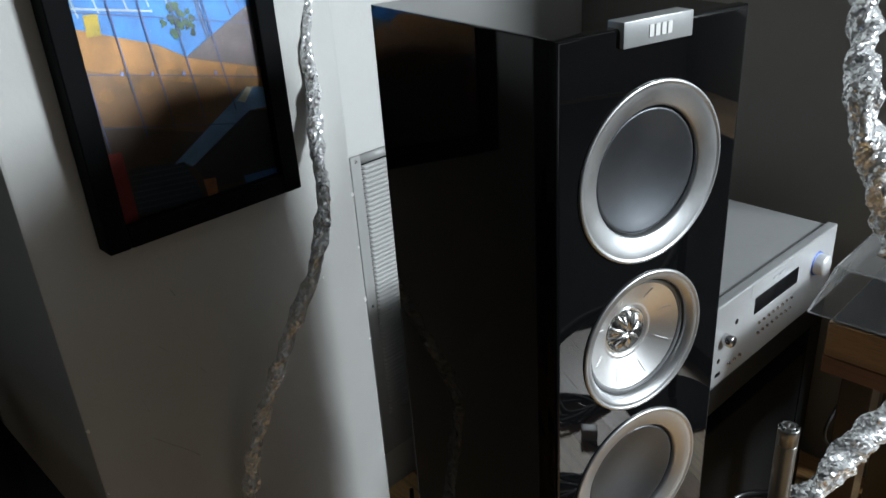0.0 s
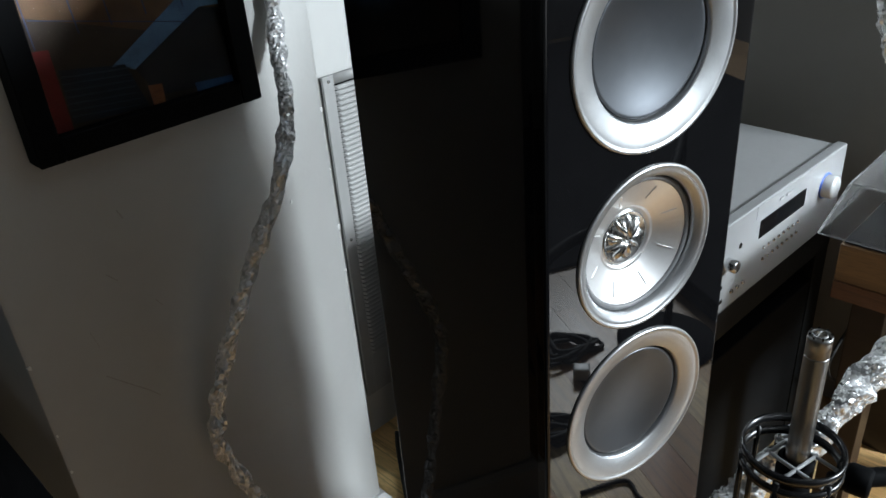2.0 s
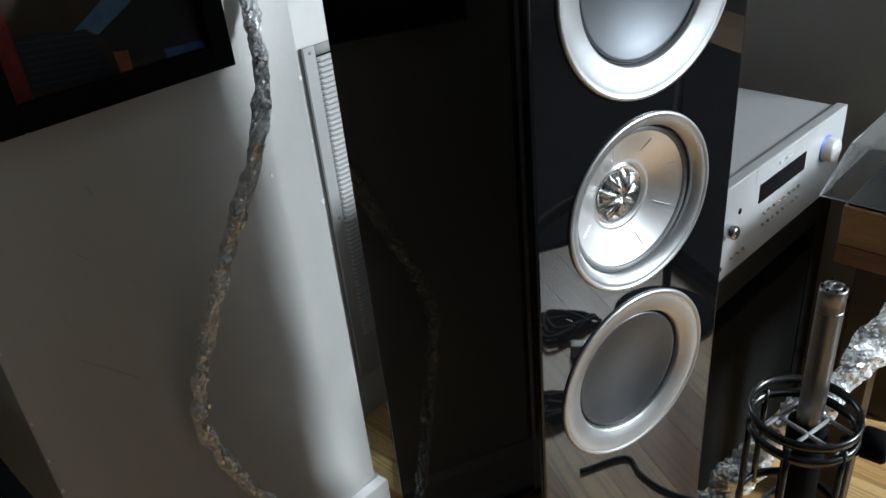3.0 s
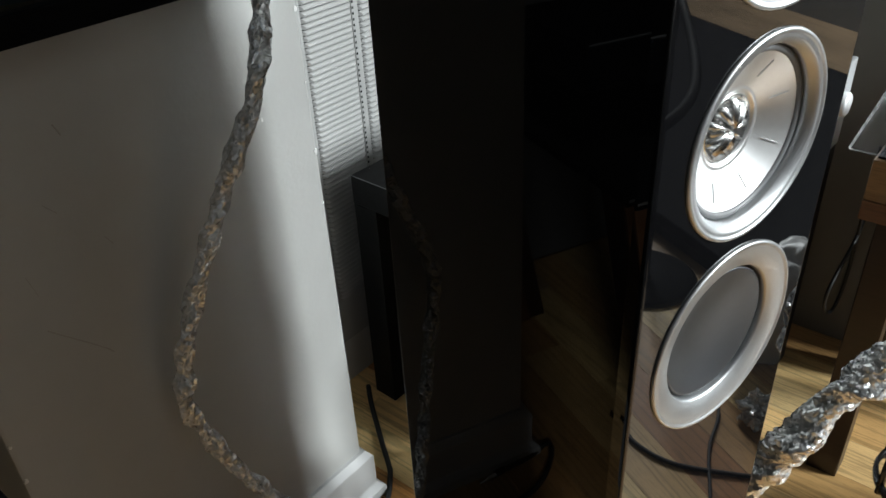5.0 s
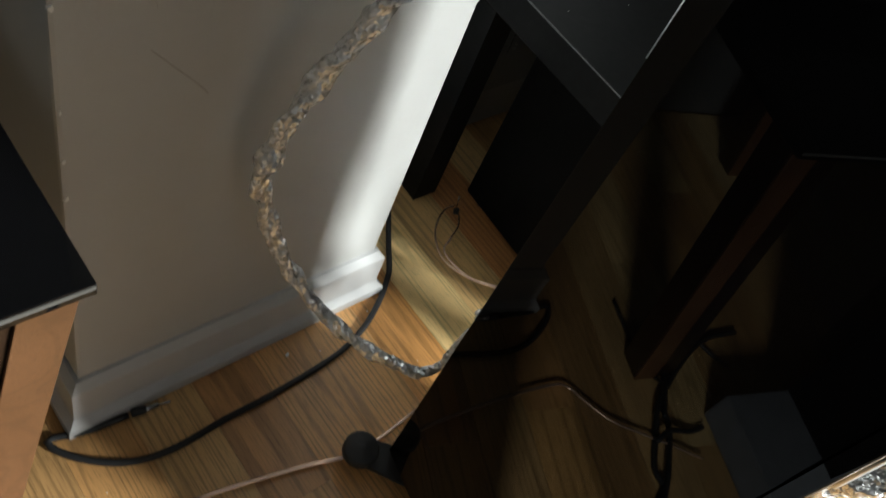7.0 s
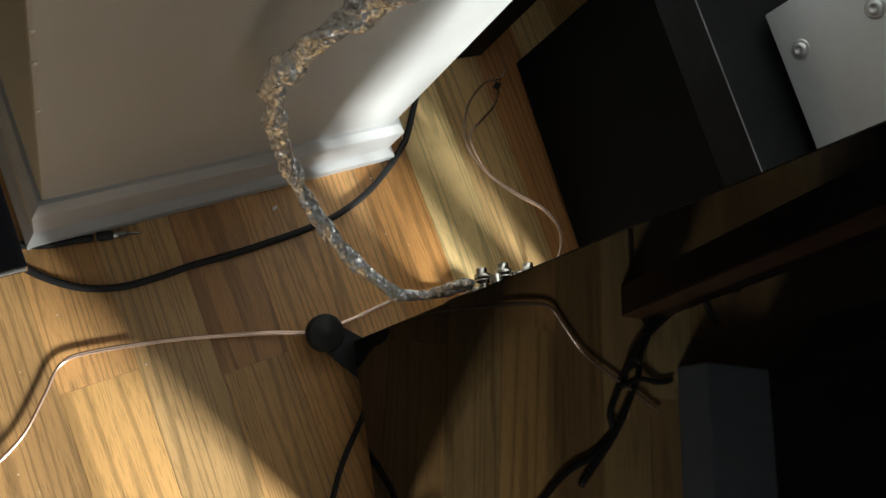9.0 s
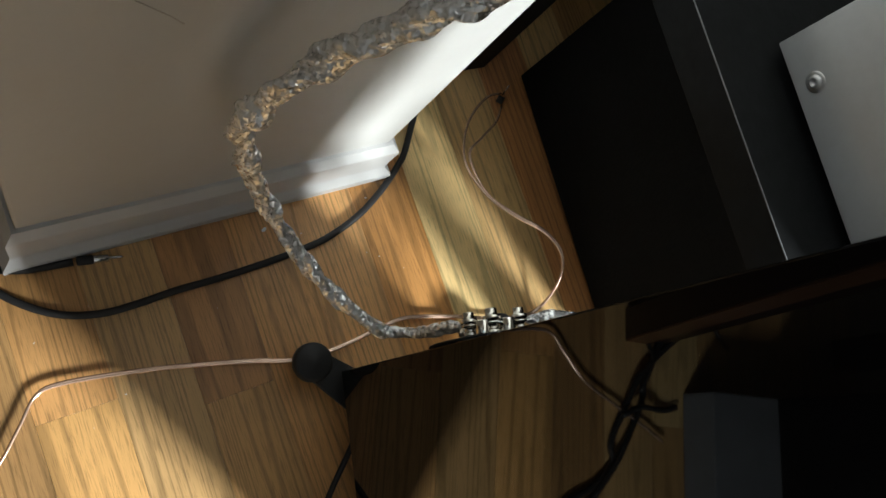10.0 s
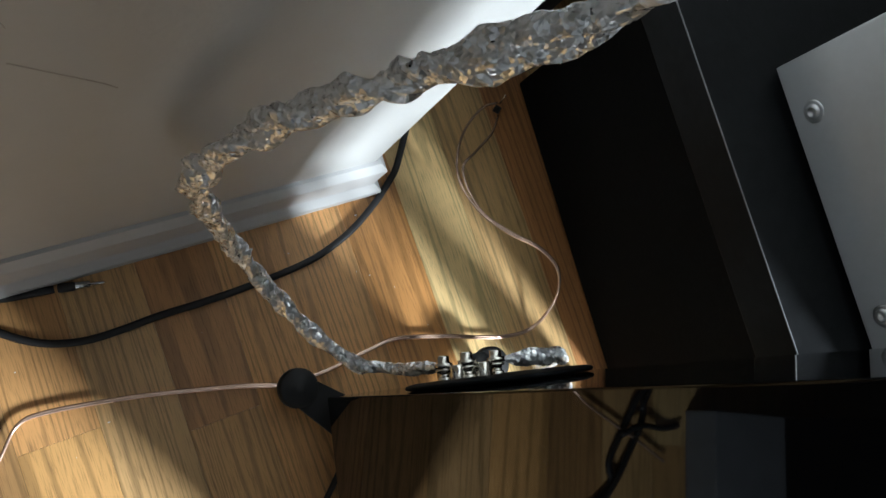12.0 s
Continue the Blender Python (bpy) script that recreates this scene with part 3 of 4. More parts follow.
def side_table():
    t = thing("side_table", TABLE, "square black side table with thick top and legs", "table")
    part("tabletop", box(TU0, TU1, TV0, TV1, TZ - 0.05, TZ, 0.0012), ASH, t, "dusty black tabletop", smooth=30)
    for u in (TU0, TU1 - 0.05):
        for v in (TV0, TV1 - 0.05):
            part("leg", box(u + 0.0005, u + 0.0495, v + 0.0005, v + 0.0495, 0, TZ - 0.0505, 0.001), ASH, t)
    # thin pale strips along the left and front top edges
    worn = mat("pale_table_edge", (0.16, 0.165, 0.17), 0.5, var=0.4, scale=40)
    for x0, x1, y0, y1 in ((TU0 - 0.0003, TU0 + 0.0007, TV0 + 0.002, TV1 - 0.002), (TU0 + 0.002, TU1 - 0.002, TV0 - 0.0003, TV0 + 0.0007)):
        part("pale_edge", box(x0, x1, y0, y1, TZ - 0.0008, TZ + 0.0003), worn, t, "thin pale edge")
    dust, dr = bmesh.new(), random.Random(21)
    for k in range(36):
        bmesh.ops.create_icosphere(dust, subdivisions=1, radius=dr.uniform(0.0003, 0.0007), matrix=pose(dr.uniform(TU0 + 0.01, TU1 - 0.01), dr.uniform(TV0 + 0.01, TV1 - 0.01), TZ, 0, 0, dr.uniform(0, 180)) @ Matrix.Diagonal((1.6, 0.8, 0.4, 1)))
    tagged(part("dust_specks", dust, CHIP, t, "pale specks of dust"), kind="stuff")
    return t


side_table()
SUB = ROOM @ pose(0.4625, 0.12, 0, 0, 0, -3.0)
sub = thing("bass_speaker", SUB, "plain black box-shaped bass speaker under the table", "loudspeaker")
part("cabinet", box(0.0, 0.40, 0.0, 0.47, 0.012, 0.355, 0.004), VINYL, sub, smooth=30)
for u in (0.024, 0.376):
    for v in (0.03, 0.44):
        part("foot", lathe([(0.0, 0.0), (0.014, 0.0), (0.016, 0.003), (0.016, 0.0118), (0, 0.0118)], 20, pose(u, v, 0)), RUBBER, sub)

AU0, AU1, AV1, AZ0, AZ1 = 0.0, 0.469, 0.3165, 0.463, 0.592
AMP = ROOM @ pose(0.4388, 0.1147, 0, 0, 0, -2.5)


def amplifier():
    t = thing("amplifier", AMP, "silver stereo amplifier with a dark display and round volume knob", "amplifier")
    part("cover", box(AU0 + 0.004, AU1 - 0.004, 0.018, AV1, AZ0, AZ1 - 0.004, 0.002), SILVER, t, "silver metal cover", smooth=30)
    part("faceplate", box(AU0, AU1, 0, 0.0175, AZ0 - 0.0105, AZ1, 0.003, 3), FACE, t, "thick brushed silver faceplate", smooth=30)
    part("display", box(0.192, 0.332, -0.0015, 0.004, 0.534, 0.563, 0.001), DISPLAY, t, "dark display window")
    part("brow", box(0.178, 0.345, -0.0007, 0.005, 0.569, 0.5905, 0.0006), FACE, t, "raised band above the display", smooth=30)
    for k, w in enumerate((0.012, 0.018)):
        part("label_bar", box(0.243 + 0.02 * k, 0.243 + 0.02 * k + w, -0.0026, -0.001, 0.576, 0.580), SILVER, t, "small pale maker's mark")

    def disc(name, u, z, r, depth, material, label="", cap=0.0008):
        return part(name, lathe([(r, 0), (r, depth - cap), (r - cap, depth), (0, depth)], 32, pose(u, 0, z) @ TURN_Y), material, t, label, smooth=40)

    disc("knob", 0.404, 0.541, 0.0185, 0.018, SILVER, "large round volume knob", 0.003)
    part("knob_ring", lathe([(0.0215, 0), (0.0215, 0.0015), (0.0190, 0.0018)], 40, pose(0.404, 0, 0.541) @ TURN_Y), mat("blue_ring", (0.05, 0.12, 0.45), 0.3), t, "thin blue ring round the knob", smooth=40)
    disc("knob", 0.106, 0.531, 0.0095, 0.016, STEEL, "small round selector knob", 0.002)
    disc("sensor", 0.140, 0.545, 0.0048, 0.0006, DISPLAY, "round dark remote sensor")
    for k in range(3):
        disc("button", 0.126 + 0.016 * k, 0.478, 0.0035, 0.003, STEEL)
    for r in range(2):
        for k in range(8):
            disc("button", 0.2115 + 0.0152 * k, 0.512 - 0.019 * r, 0.0028, 0.003, STEEL)
    disc("socket", 0.0954, 0.496, 0.0045, 0.0006, DISPLAY, "dark headphone socket")
    part("socket", box(0.089, 0.103, -0.0007, 0.004, 0.469, 0.475), DISPLAY, t, "dark flat data socket")
    for u in (AU0 + 0.05, AU1 - 0.05):
        for v in (0.06, AV1 - 0.05):
            part("foot", lathe([(0.0, TZ + 0.0005), (0.02, TZ + 0.0005), (0.021, TZ + 0.003), (0.021, AZ0 - 0.0005), (0, AZ0 - 0.0005)], 24, pose(u, v, 0)), RUBBER, t)
    for v, z in ((0.266, 0.4865), (0.0776, 0.4865), (0.266, 0.57), (0.0776, 0.57)):
        part("screw", lathe([(0.0105, 0.0), (0.0098, 0.0012), (0.0075, 0.0006), (0.0068, 0.0008), (0.0064, 0.0026), (0.0048, 0.0036), (0.0030, 0.0036), (0.0026, 0.0016), (0, 0.0016)], 28, pose(AU0 + 0.004, v, z, 0, -90, 0)), SCREW, t, "round-headed screw", smooth=40)
    return t


amplifier()


def turntable():
    t = thing("turntable", ROOM, "record player with a clear dust cover and wooden plinth", "record player")
    u0, u1, v0, v1 = 0.616, 0.986, -0.347, -0.005
    part("plinth", box(u0 + 0.006, u1, v0, v1, 0.512, 0.567, 0.002), WALNUT, t, "brown wooden plinth", smooth=30)
    part("deck", box(u0 + 0.010, u1 - 0.004, v0 + 0.004, v1 - 0.004, 0.5675, 0.573, 0.001), BLACK, t, "black top deck", smooth=30)
    part("platter", lathe([(0.0, 0.575), (0.004, 0.59), (0.0045, 0.582), (0.14, 0.582), (0.15, 0.58), (0.15, 0.568)], 64, pose(0.816, -0.177, 0.007)), RUBBER, t, "black platter", smooth=40)
    lid = bmesh.new()
    lo = [(u0, v1 + 0.03), (u1, v1 + 0.03), (u1, v0), (u0, v0)]
    hi = [(u0 + 0.035, v1 + 0.012), (u1 - 0.01, v1 + 0.012), (u1 - 0.01, v0 + 0.03), (u0 + 0.035, v0 + 0.03)]
    zl, zh, th = 0.575, 0.640, 0.003
    rings = []
    for ring, z, g in ((lo, zl, 0), (hi, zh, 0), (hi, zh - th, th), (lo, zl, th)):
        c = ((u0 + u1) / 2, (v0 + v1) / 2)
        rings.append([lid.verts.new((u + (g if u < c[0] else -g), v + (g if v < c[1] else -g), z)) for u, v in ring])
    for a, b in ((0, 1), (2, 3), (3, 0)):
        for k in range(4):
            lid.faces.new((rings[a][k], rings[a][(k + 1) % 4], rings[b][(k + 1) % 4], rings[b][k]))
    lid.faces.new(rings[1])
    lid.faces.new(rings[2][::-1])
    bmesh.ops.recalc_face_normals(lid, faces=lid.faces)
    bmesh.ops.bevel(lid, geom=[e for e in lid.edges], offset=0.0009, segments=2, affect="EDGES")
    part("dust_cover", lid, DUSTY, t, "clear acrylic dust cover with bevelled sides").visible_shadow = False
    s = thing("record_stand", ROOM, "brown wooden stand under the record player", "stand")
    part("shelf", box(u0 + 0.004, u1 + 0.005, v0, v1, 0.485, 0.5115, 0.002), BROWN, s, smooth=30)
    # leg colour includes the shade under the shelf
    for u in (u0 + 0.06, u1 - 0.05):
        for v in (v0 + 0.01, v1 - 0.06):
            part("leg", box(u, u + 0.045, v, v + 0.045, 0, 0.4845, 0.002), SHADEWOOD, s, "wooden leg with the shade put into its colour", smooth=30)


turntable()

# ---- low table beside the pier, dark cabinet by the viewer ----
low = thing("low_table", ROOM, "small table with black glossy top and reddish wood legs", "table")
part("tabletop", box(-0.815, -0.2665, 0.3492, 0.90, 0.538, 0.550, 0.001), GLOSS, low, "glossy black top with pale edges")
# pale strip paints the highlight along the front edge
part("pale_edge", box(-0.435, -0.2675, 0.3484, 0.3493, 0.5450, 0.5485), mat("edge_highlight", (0.11, 0.107, 0.10), 0.6), low, "pale front edge, a highlight set in the colour")
# leg colour is darkened for shade; only the front plate is lighter
for u in (-0.345, -0.775):
    for v in (0.363, 0.815):
        for name, x0, x1, g, material, label in (("leg", u, u + 0.075, 0.045, SHADEWOOD, "dark reddish splayed wooden leg, shade added in the colour"), ("leg_facing", u + 0.036, u + 0.0745, -0.0005, LEGWOOD, "lighter orange-brown wooden facing")):
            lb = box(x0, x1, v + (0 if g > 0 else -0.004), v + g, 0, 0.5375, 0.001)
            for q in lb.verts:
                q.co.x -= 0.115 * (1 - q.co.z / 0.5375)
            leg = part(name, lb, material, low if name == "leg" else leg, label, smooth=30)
player = thing("media_player", ROOM @ pose(0, 0, 0.5505), "flat black media box with a pale top edge", "media player")
part("case", box(-0.80, -0.40, 0.63, 0.86, 0.006, 0.082, 0.002), BLACK, player, smooth=30)
part("edge_strip", box(-0.798, -0.402, 0.6285, 0.6299, 0.0795, 0.0825, 0.0004, 1), mat("pale_metal_strip", (0.42, 0.42, 0.41), 0.4, 0.6), player, "thin pale metal strip")
for u in (-0.77, -0.43):
    for v in (0.65, 0.84):
        part("foot", lathe([(0.0, 0.0), (0.009, 0.0), (0.010, 0.002), (0.010, 0.0058), (0, 0.0058)], 16, pose(u, v, 0)), RUBBER, player)
cab = thing("media_cabinet", ROOM, "dark cabinet on a grey base standing by the wall", "cabinet")
part("base", box(-1.07, -0.490, -0.45, 0.291, 0.0, 0.068, 0.004), GREY, cab, "grey cloth-covered base", smooth=30)
part("body", box(-1.08, -0.612, -0.46, 0.290, 0.0685, 0.75, 0.003), BLACK, cab, "black cabinet body", smooth=30)

rg = random.Random(4)
# added sheet: keeps the far floor dark in the baffle's reflection
solid("rug", box(-0.9, 2.0, -3.30, -1.23, 0.0005, 0.011, 0.004), DARKFILL, ROOM, "large dark sheet added on the oak floor, seen only reflected", "rug", smooth=40)
for n, (u, v, spread, seed) in enumerate(((0.47, -0.90, 0.075, 3), (0.33, -0.66, 0.055, 8))):
    rg.seed(seed)
    loops = [(u + math.cos(a * 2.1 + 0.4 * rg.random()) * spread * rg.uniform(0.45, 1.2), v + math.sin(a * 2.1 + 0.4 * rg.random()) * spread * rg.uniform(0.3, 0.9), 0.006 + 0.005 * (a % 4)) for a in range(22)]
    solid("cable_tangle", tube(loops, 0.0048, 0.008, 8), RUBBER, ROOM, "tangled heap of black cable on the floor", "cable", smooth=60)
# added slab: darkens one more stretch of floor in the reflection
case = thing("dark_slab", ROOM @ pose(0.83, -1.19, 0), "flat dark slab added on the floor, seen only reflected", "case")
part("shell", box(0.0, 1.0, 0.0, 0.58, 0.002, 0.058, 0.008, 3), DARKFILL, case, smooth=40)
part("seam", box(-0.001, 1.001, -0.001, 0.581, 0.029, 0.032, 0.0005, 1), RUBBER, case, "black seam between the halves")
adapter = thing("plug_adapter", ROOM @ pose(0.455, -0.80, 0, 0, 0, 25), "small white plastic power adapter on the floor", "adapter")
part("case", box(-0.018, 0.018, -0.014, 0.014, 0.0005, 0.030, 0.004, 3), BAG, adapter, smooth=40)
part("lead", tube([(0.0, 0.018, 0.004), (0.03, 0.05, 0.003), (0.02, 0.10, 0.003), (-0.05, 0.14, 0.003)], 0.0025, 0.01, 8), RUBBER, adapter, "thin black lead", smooth=60)

# ---- picture ----


def picture():
    t = thing("framed_picture", ROOM @ pose(-0.1538 + 0.136 * 0.9264, 0.4876, 0.828 - 0.806 * 0.9264) @ Matrix.Scale(0.9264, 4), "black framed colourful picture behind glass", "picture")
    u0, u1, z0, z1, w = -0.136, 0.137, 0.806, 1.20, 0.027
    fr = bmesh.new()
    for a, b, c, d in ((u0, u0 + w, z0, z1), (u1 - w, u1, z0, z1), (u0 + w, u1 - w, z0, z0 + w), (u0 + w, u1 - w, z1 - w, z1)):
        box(a, b, -0.006, 0.026, c, d, 0.0015, 1, fr)
    part("frame", fr, BLACK, t, "flat black frame", smooth=30)
    part("backing", box(u0 + 0.005, u1 - 0.005, 0.010, 0.025, z0 + 0.005, z1 - 0.005), BLACK, t)
    return t, u0 + w, u1 - w, z0 + w, z1 - w


PIC, PU0, PU1, PZ0, PZ1 = picture()


inks = {}


def flat(name, pts, color, level, label):
    """A printed patch of the picture, given by its corners in the wall's plane."""
    bm = bmesh.new()
    y = 0.0088 - 0.0004 * level
    cl = [(min(max(u - 0.006, PU0 - 0.003), PU1 + 0.003), min(max(z, PZ0 - 0.003), PZ1 + 0.003)) for u, z in pts]
    bm.faces.new([bm.verts.new((u, y, z)) for u, z in cl])
    bmesh.ops.recalc_face_normals(bm, faces=bm.faces)
    for f in bm.faces:
        if f.normal.y > 0:
            f.normal_flip()
    inks.setdefault(color, None)
    inks[color] = inks[color] or mat("print_" + name, color, 0.5, var=0.45, scale=40)
    part(name, bm, inks[color], PIC, label)


flat("sky_patch", [(-0.14, 1.20), (0.15, 1.20), (0.15, 1.04), (0.111, 1.053), (0.032, 1.006), (0.018, 1.007), (-0.013, 1.028), (-0.14, 1.06)], (0.012, 0.12, 0.34), 1, "bright blue printed area")
flat("tan_patch", [(-0.14, 1.062), (-0.013, 1.028), (0.022, 1.006), (0.15, 0.977), (0.15, 0.944), (-0.14, 1.018)], (0.22, 0.098, 0.022), 2, "orange-brown printed area")
flat("brown_patch", [(-0.14, 1.018), (0.15, 0.944), (0.15, 0.884), (-0.14, 0.955)], (0.125, 0.062, 0.024), 2, "brown printed area")
flat("dark_patch", [(-0.14, 0.955), (0.15, 0.884), (0.15, 0.82), (-0.14, 0.82)], (0.05, 0.033, 0.022), 2, "dark brown printed area")
flat("roof_patch", [(0.018, 1.007), (0.111, 1.053), (0.15, 1.05), (0.15, 0.974), (0.121, 0.975)], (0.062, 0.046, 0.048), 3, "dull purple printed area")
leaf_rng = random.Random(12)
for k in range(46):
    a, d = leaf_rng.uniform(0, 6.28), leaf_rng.uniform(0, 1) ** 0.6
    lu, lz, lr = 0.018 + 0.021 * d * math.cos(a), 1.046 + 0.024 * d * math.sin(a), leaf_rng.uniform(0.002, 0.0055)
    flat("leaf_patch", [(lu + lr * leaf_rng.uniform(0.6, 1.1) * math.cos(b * 1.047), lz + lr * leaf_rng.uniform(0.6, 1.1) * math.sin(b * 1.047)) for b in range(6)], ((0.010, 0.045, 0.022), (0.006, 0.026, 0.018), (0.020, 0.060, 0.020))[k % 3], 2.5 + 0.02 * k, "dark green printed leaves")
for lu in (-0.10, -0.077, -0.045, -0.020, 0.002):
    flat("mullion_line", [(lu, 1.098), (lu + 0.0022, 1.098), (lu + 0.008, 1.070), (lu + 0.006, 1.070)], (0.20, 0.26, 0.30), 2.1, "pale printed window bar")
for la, lb in (((0.037, 1.10), (0.050, 1.022)), ((0.041, 1.10), (0.053, 1.022)), ((0.075, 1.10), (0.086, 1.045))):
    flat("mullion_line", [la, (la[0] + 0.0022, la[1]), (lb[0] + 0.002, lb[1]), lb], (0.035, 0.06, 0.13), 2.3, "dark blue printed mast")
flat("cross_bar", [(-0.105, 1.083), (-0.010, 1.066), (-0.010, 1.0635), (-0.105, 1.0805)], (0.22, 0.27, 0.30), 2.2, "pale printed window bar")
flat("roof_bar", [(-0.06, 1.112), (0.03, 1.090), (0.03, 1.086), (-0.06, 1.107)], (0.20, 0.09, 0.03), 2.2, "orange printed rail")
flat("mist_patch", [(0.085, 1.085), (0.094, 1.092), (0.102, 1.088), (0.106, 1.074), (0.098, 1.069), (0.088, 1.073)], (0.11, 0.24, 0.26), 2.2, "pale green printed blur")
for lu, lz, lw in ((-0.06, 1.0, 0.014), (-0.03, 0.985, 0.020), (0.0, 0.99, 0.012), (-0.085, 0.985, 0.012), (0.045, 0.965, 0.022), (0.09, 0.965, 0.02)):
    flat("stain_patch", [(lu + lw * leaf_rng.uniform(0.5, 1.1) * math.cos(b * 0.7), lz + 0.9 * lw * leaf_rng.uniform(0.5, 1.1) * math.sin(b * 0.7)) for b in range(9)], (0.155, 0.074, 0.022), 2.05 + lw, "mottled brown printed area")
flat("can_patch", [(-0.088, 1.072), (-0.072, 1.072), (-0.073, 1.049), (-0.089, 1.049)], (0.26, 0.19, 0.006), 3, "small yellow printed shape")
flat("beam_patch", [(-0.024, 0.886), (0.092, 0.956), (0.118, 0.950), (0.116, 0.924), (0.090, 0.926), (0.0, 0.877)], (0.12, 0.24, 0.42), 3, "pale blue printed beam")
flat("beam_light", [(0.075, 0.942), (0.092, 0.956), (0.100, 0.9535), (0.086, 0.937)], (0.55, 0.55, 0.45), 4, "cream printed patch")
flat("shade_patch", [(0.0, 0.877), (0.09, 0.926), (0.117, 0.92), (0.123, 0.834), (0.02, 0.842)], (0.018, 0.018, 0.022), 3, "near-black printed area")
flat("red_patch", [(-0.106, 0.92), (-0.083, 0.918), (-0.082, 0.826), (-0.101, 0.829)], (0.20, 0.015, 0.012), 3, "dark red printed block")
flat("ribbed_patch", [(-0.08, 0.896), (-0.010, 0.885), (0.006, 0.833), (-0.081, 0.838)], (0.014, 0.024, 0.04), 3, "dark blue printed block")
flat("orange_patch", [(0.009, 0.856), (0.026, 0.854), (0.025, 0.830), (0.011, 0.831)], (0.36, 0.13, 0.045), 4, "small orange printed block")
flat("blue_patch", [(0.065, 0.844), (0.115, 0.841), (0.117, 0.830), (0.067, 0.832)], (0.04, 0.12, 0.28), 4, "blue printed sliver")
for k in range(7):
    flat("rib_line", [(-0.08, 0.889 - 0.007 * k), (-0.005, 0.881 - 0.007 * k), (-0.005, 0.8795 - 0.007 * k), (-0.08, 0.8875 - 0.007 * k)], (0.04, 0.06, 0.085), 4, "thin printed line")
NET = (0.035, 0.05, 0.12)
for k, (a, c, w) in enumerate((((-0.109, 1.19), (-0.096, 0.92), 0.0011), ((-0.068, 1.19), (-0.049, 0.927), 0.0011), ((-0.035, 1.19), (-0.013, 0.928), 0.0011), ((0.0, 1.19), (0.027, 0.931), 0.0011), ((0.036, 1.19), (0.071, 0.931), 0.0011), ((0.078, 1.19), (0.12, 0.945), 0.0011))):
    flat("net_line", [(a[0] - w / 2, a[1]), (a[0] + w, a[1]), (c[0] + w, c[1]), (c[0] - w / 2, c[1])], NET, 5, "thin blue printed line")
for a, c in (((-0.11, 1.078), (0.13, 1.03)), ((-0.102, 1.011), (0.144, 0.963)), ((-0.095, 0.949), (0.075, 0.912))):
    flat("net_line", [(a[0], a[1]), (c[0], c[1]), (c[0], c[1] + 0.0011), (a[0], a[1] + 0.0011)], NET, 6, "thin blue printed line")
for u in (-0.105, -0.062, -0.027, 0.011, 0.052):
    flat("net_knot", [(u - 0.0015, 1.0105 - 0.195 * (u + 0.102)), (u + 0.0015, 1.0095 - 0.195 * (u + 0.102)), (u + 0.0025, 1.0135 - 0.195 * (u + 0.102)), (u, 1.0150 - 0.195 * (u + 0.102))], (0.10, 0.16, 0.38), 7, "small blue printed knot")
part("glass", box(PU0 - 0.002, PU1 + 0.002, 0.0028, 0.0045, PZ0 - 0.002, PZ1 + 0.002), ACRYLIC, PIC, "clear picture glass").visible_shadow = False

# ---- foil-wrapped cables ----
FOIL_A = [(0.085, 0.556, 1.33), (0.0661, 0.5499, 1.1752), (0.0507, 0.5449, 1.093), (0.0333, 0.5395, 1.0138), (0.0277, 0.5256, 0.9421), (0.0156, 0.5056, 0.8756), (-0.0027, 0.46, 0.8147), (-0.0418, 0.4198, 0.7468), (-0.0839, 0.4275, 0.6669), (-0.1362, 0.4407, 0.5483), (-0.1665, 0.4393, 0.4665), (-0.1696, 0.4401, 0.4119), (-0.1346, 0.4207, 0.3079), (-0.0831, 0.37, 0.2401), (-0.016, 0.3105, 0.2161), (0.0204, 0.3000, 0.2105), (0.030, 0.2955, 0.2572), (0.0395, 0.294, 0.308)]
FOIL_B = [(0.5, 0.14, 1.4), (0.49, 0.11, 1.16), (0.462, 0.072, 1.013), (0.423, 0.033, 0.933), (0.456, 0.003, 0.812), (0.478, -0.04, 0.7), (0.441, -0.055, 0.616), (0.366, -0.049, 0.58), (0.319, -0.053, 0.562), (0.282, -0.021, 0.499), (0.251, 0.001, 0.435), (0.245, 0.031, 0.361), (0.254, 0.083, 0.264), (0.25, 0.162, 0.172), (0.242, 0.24, 0.135), (0.230, 0.283, 0.15), (0.213, 0.288, 0.205), (0.196, 0.291, 0.258), (0.168, 0.291, 0.295), (0.135, 0.293, 0.307), (0.108, 0.294, 0.308)]


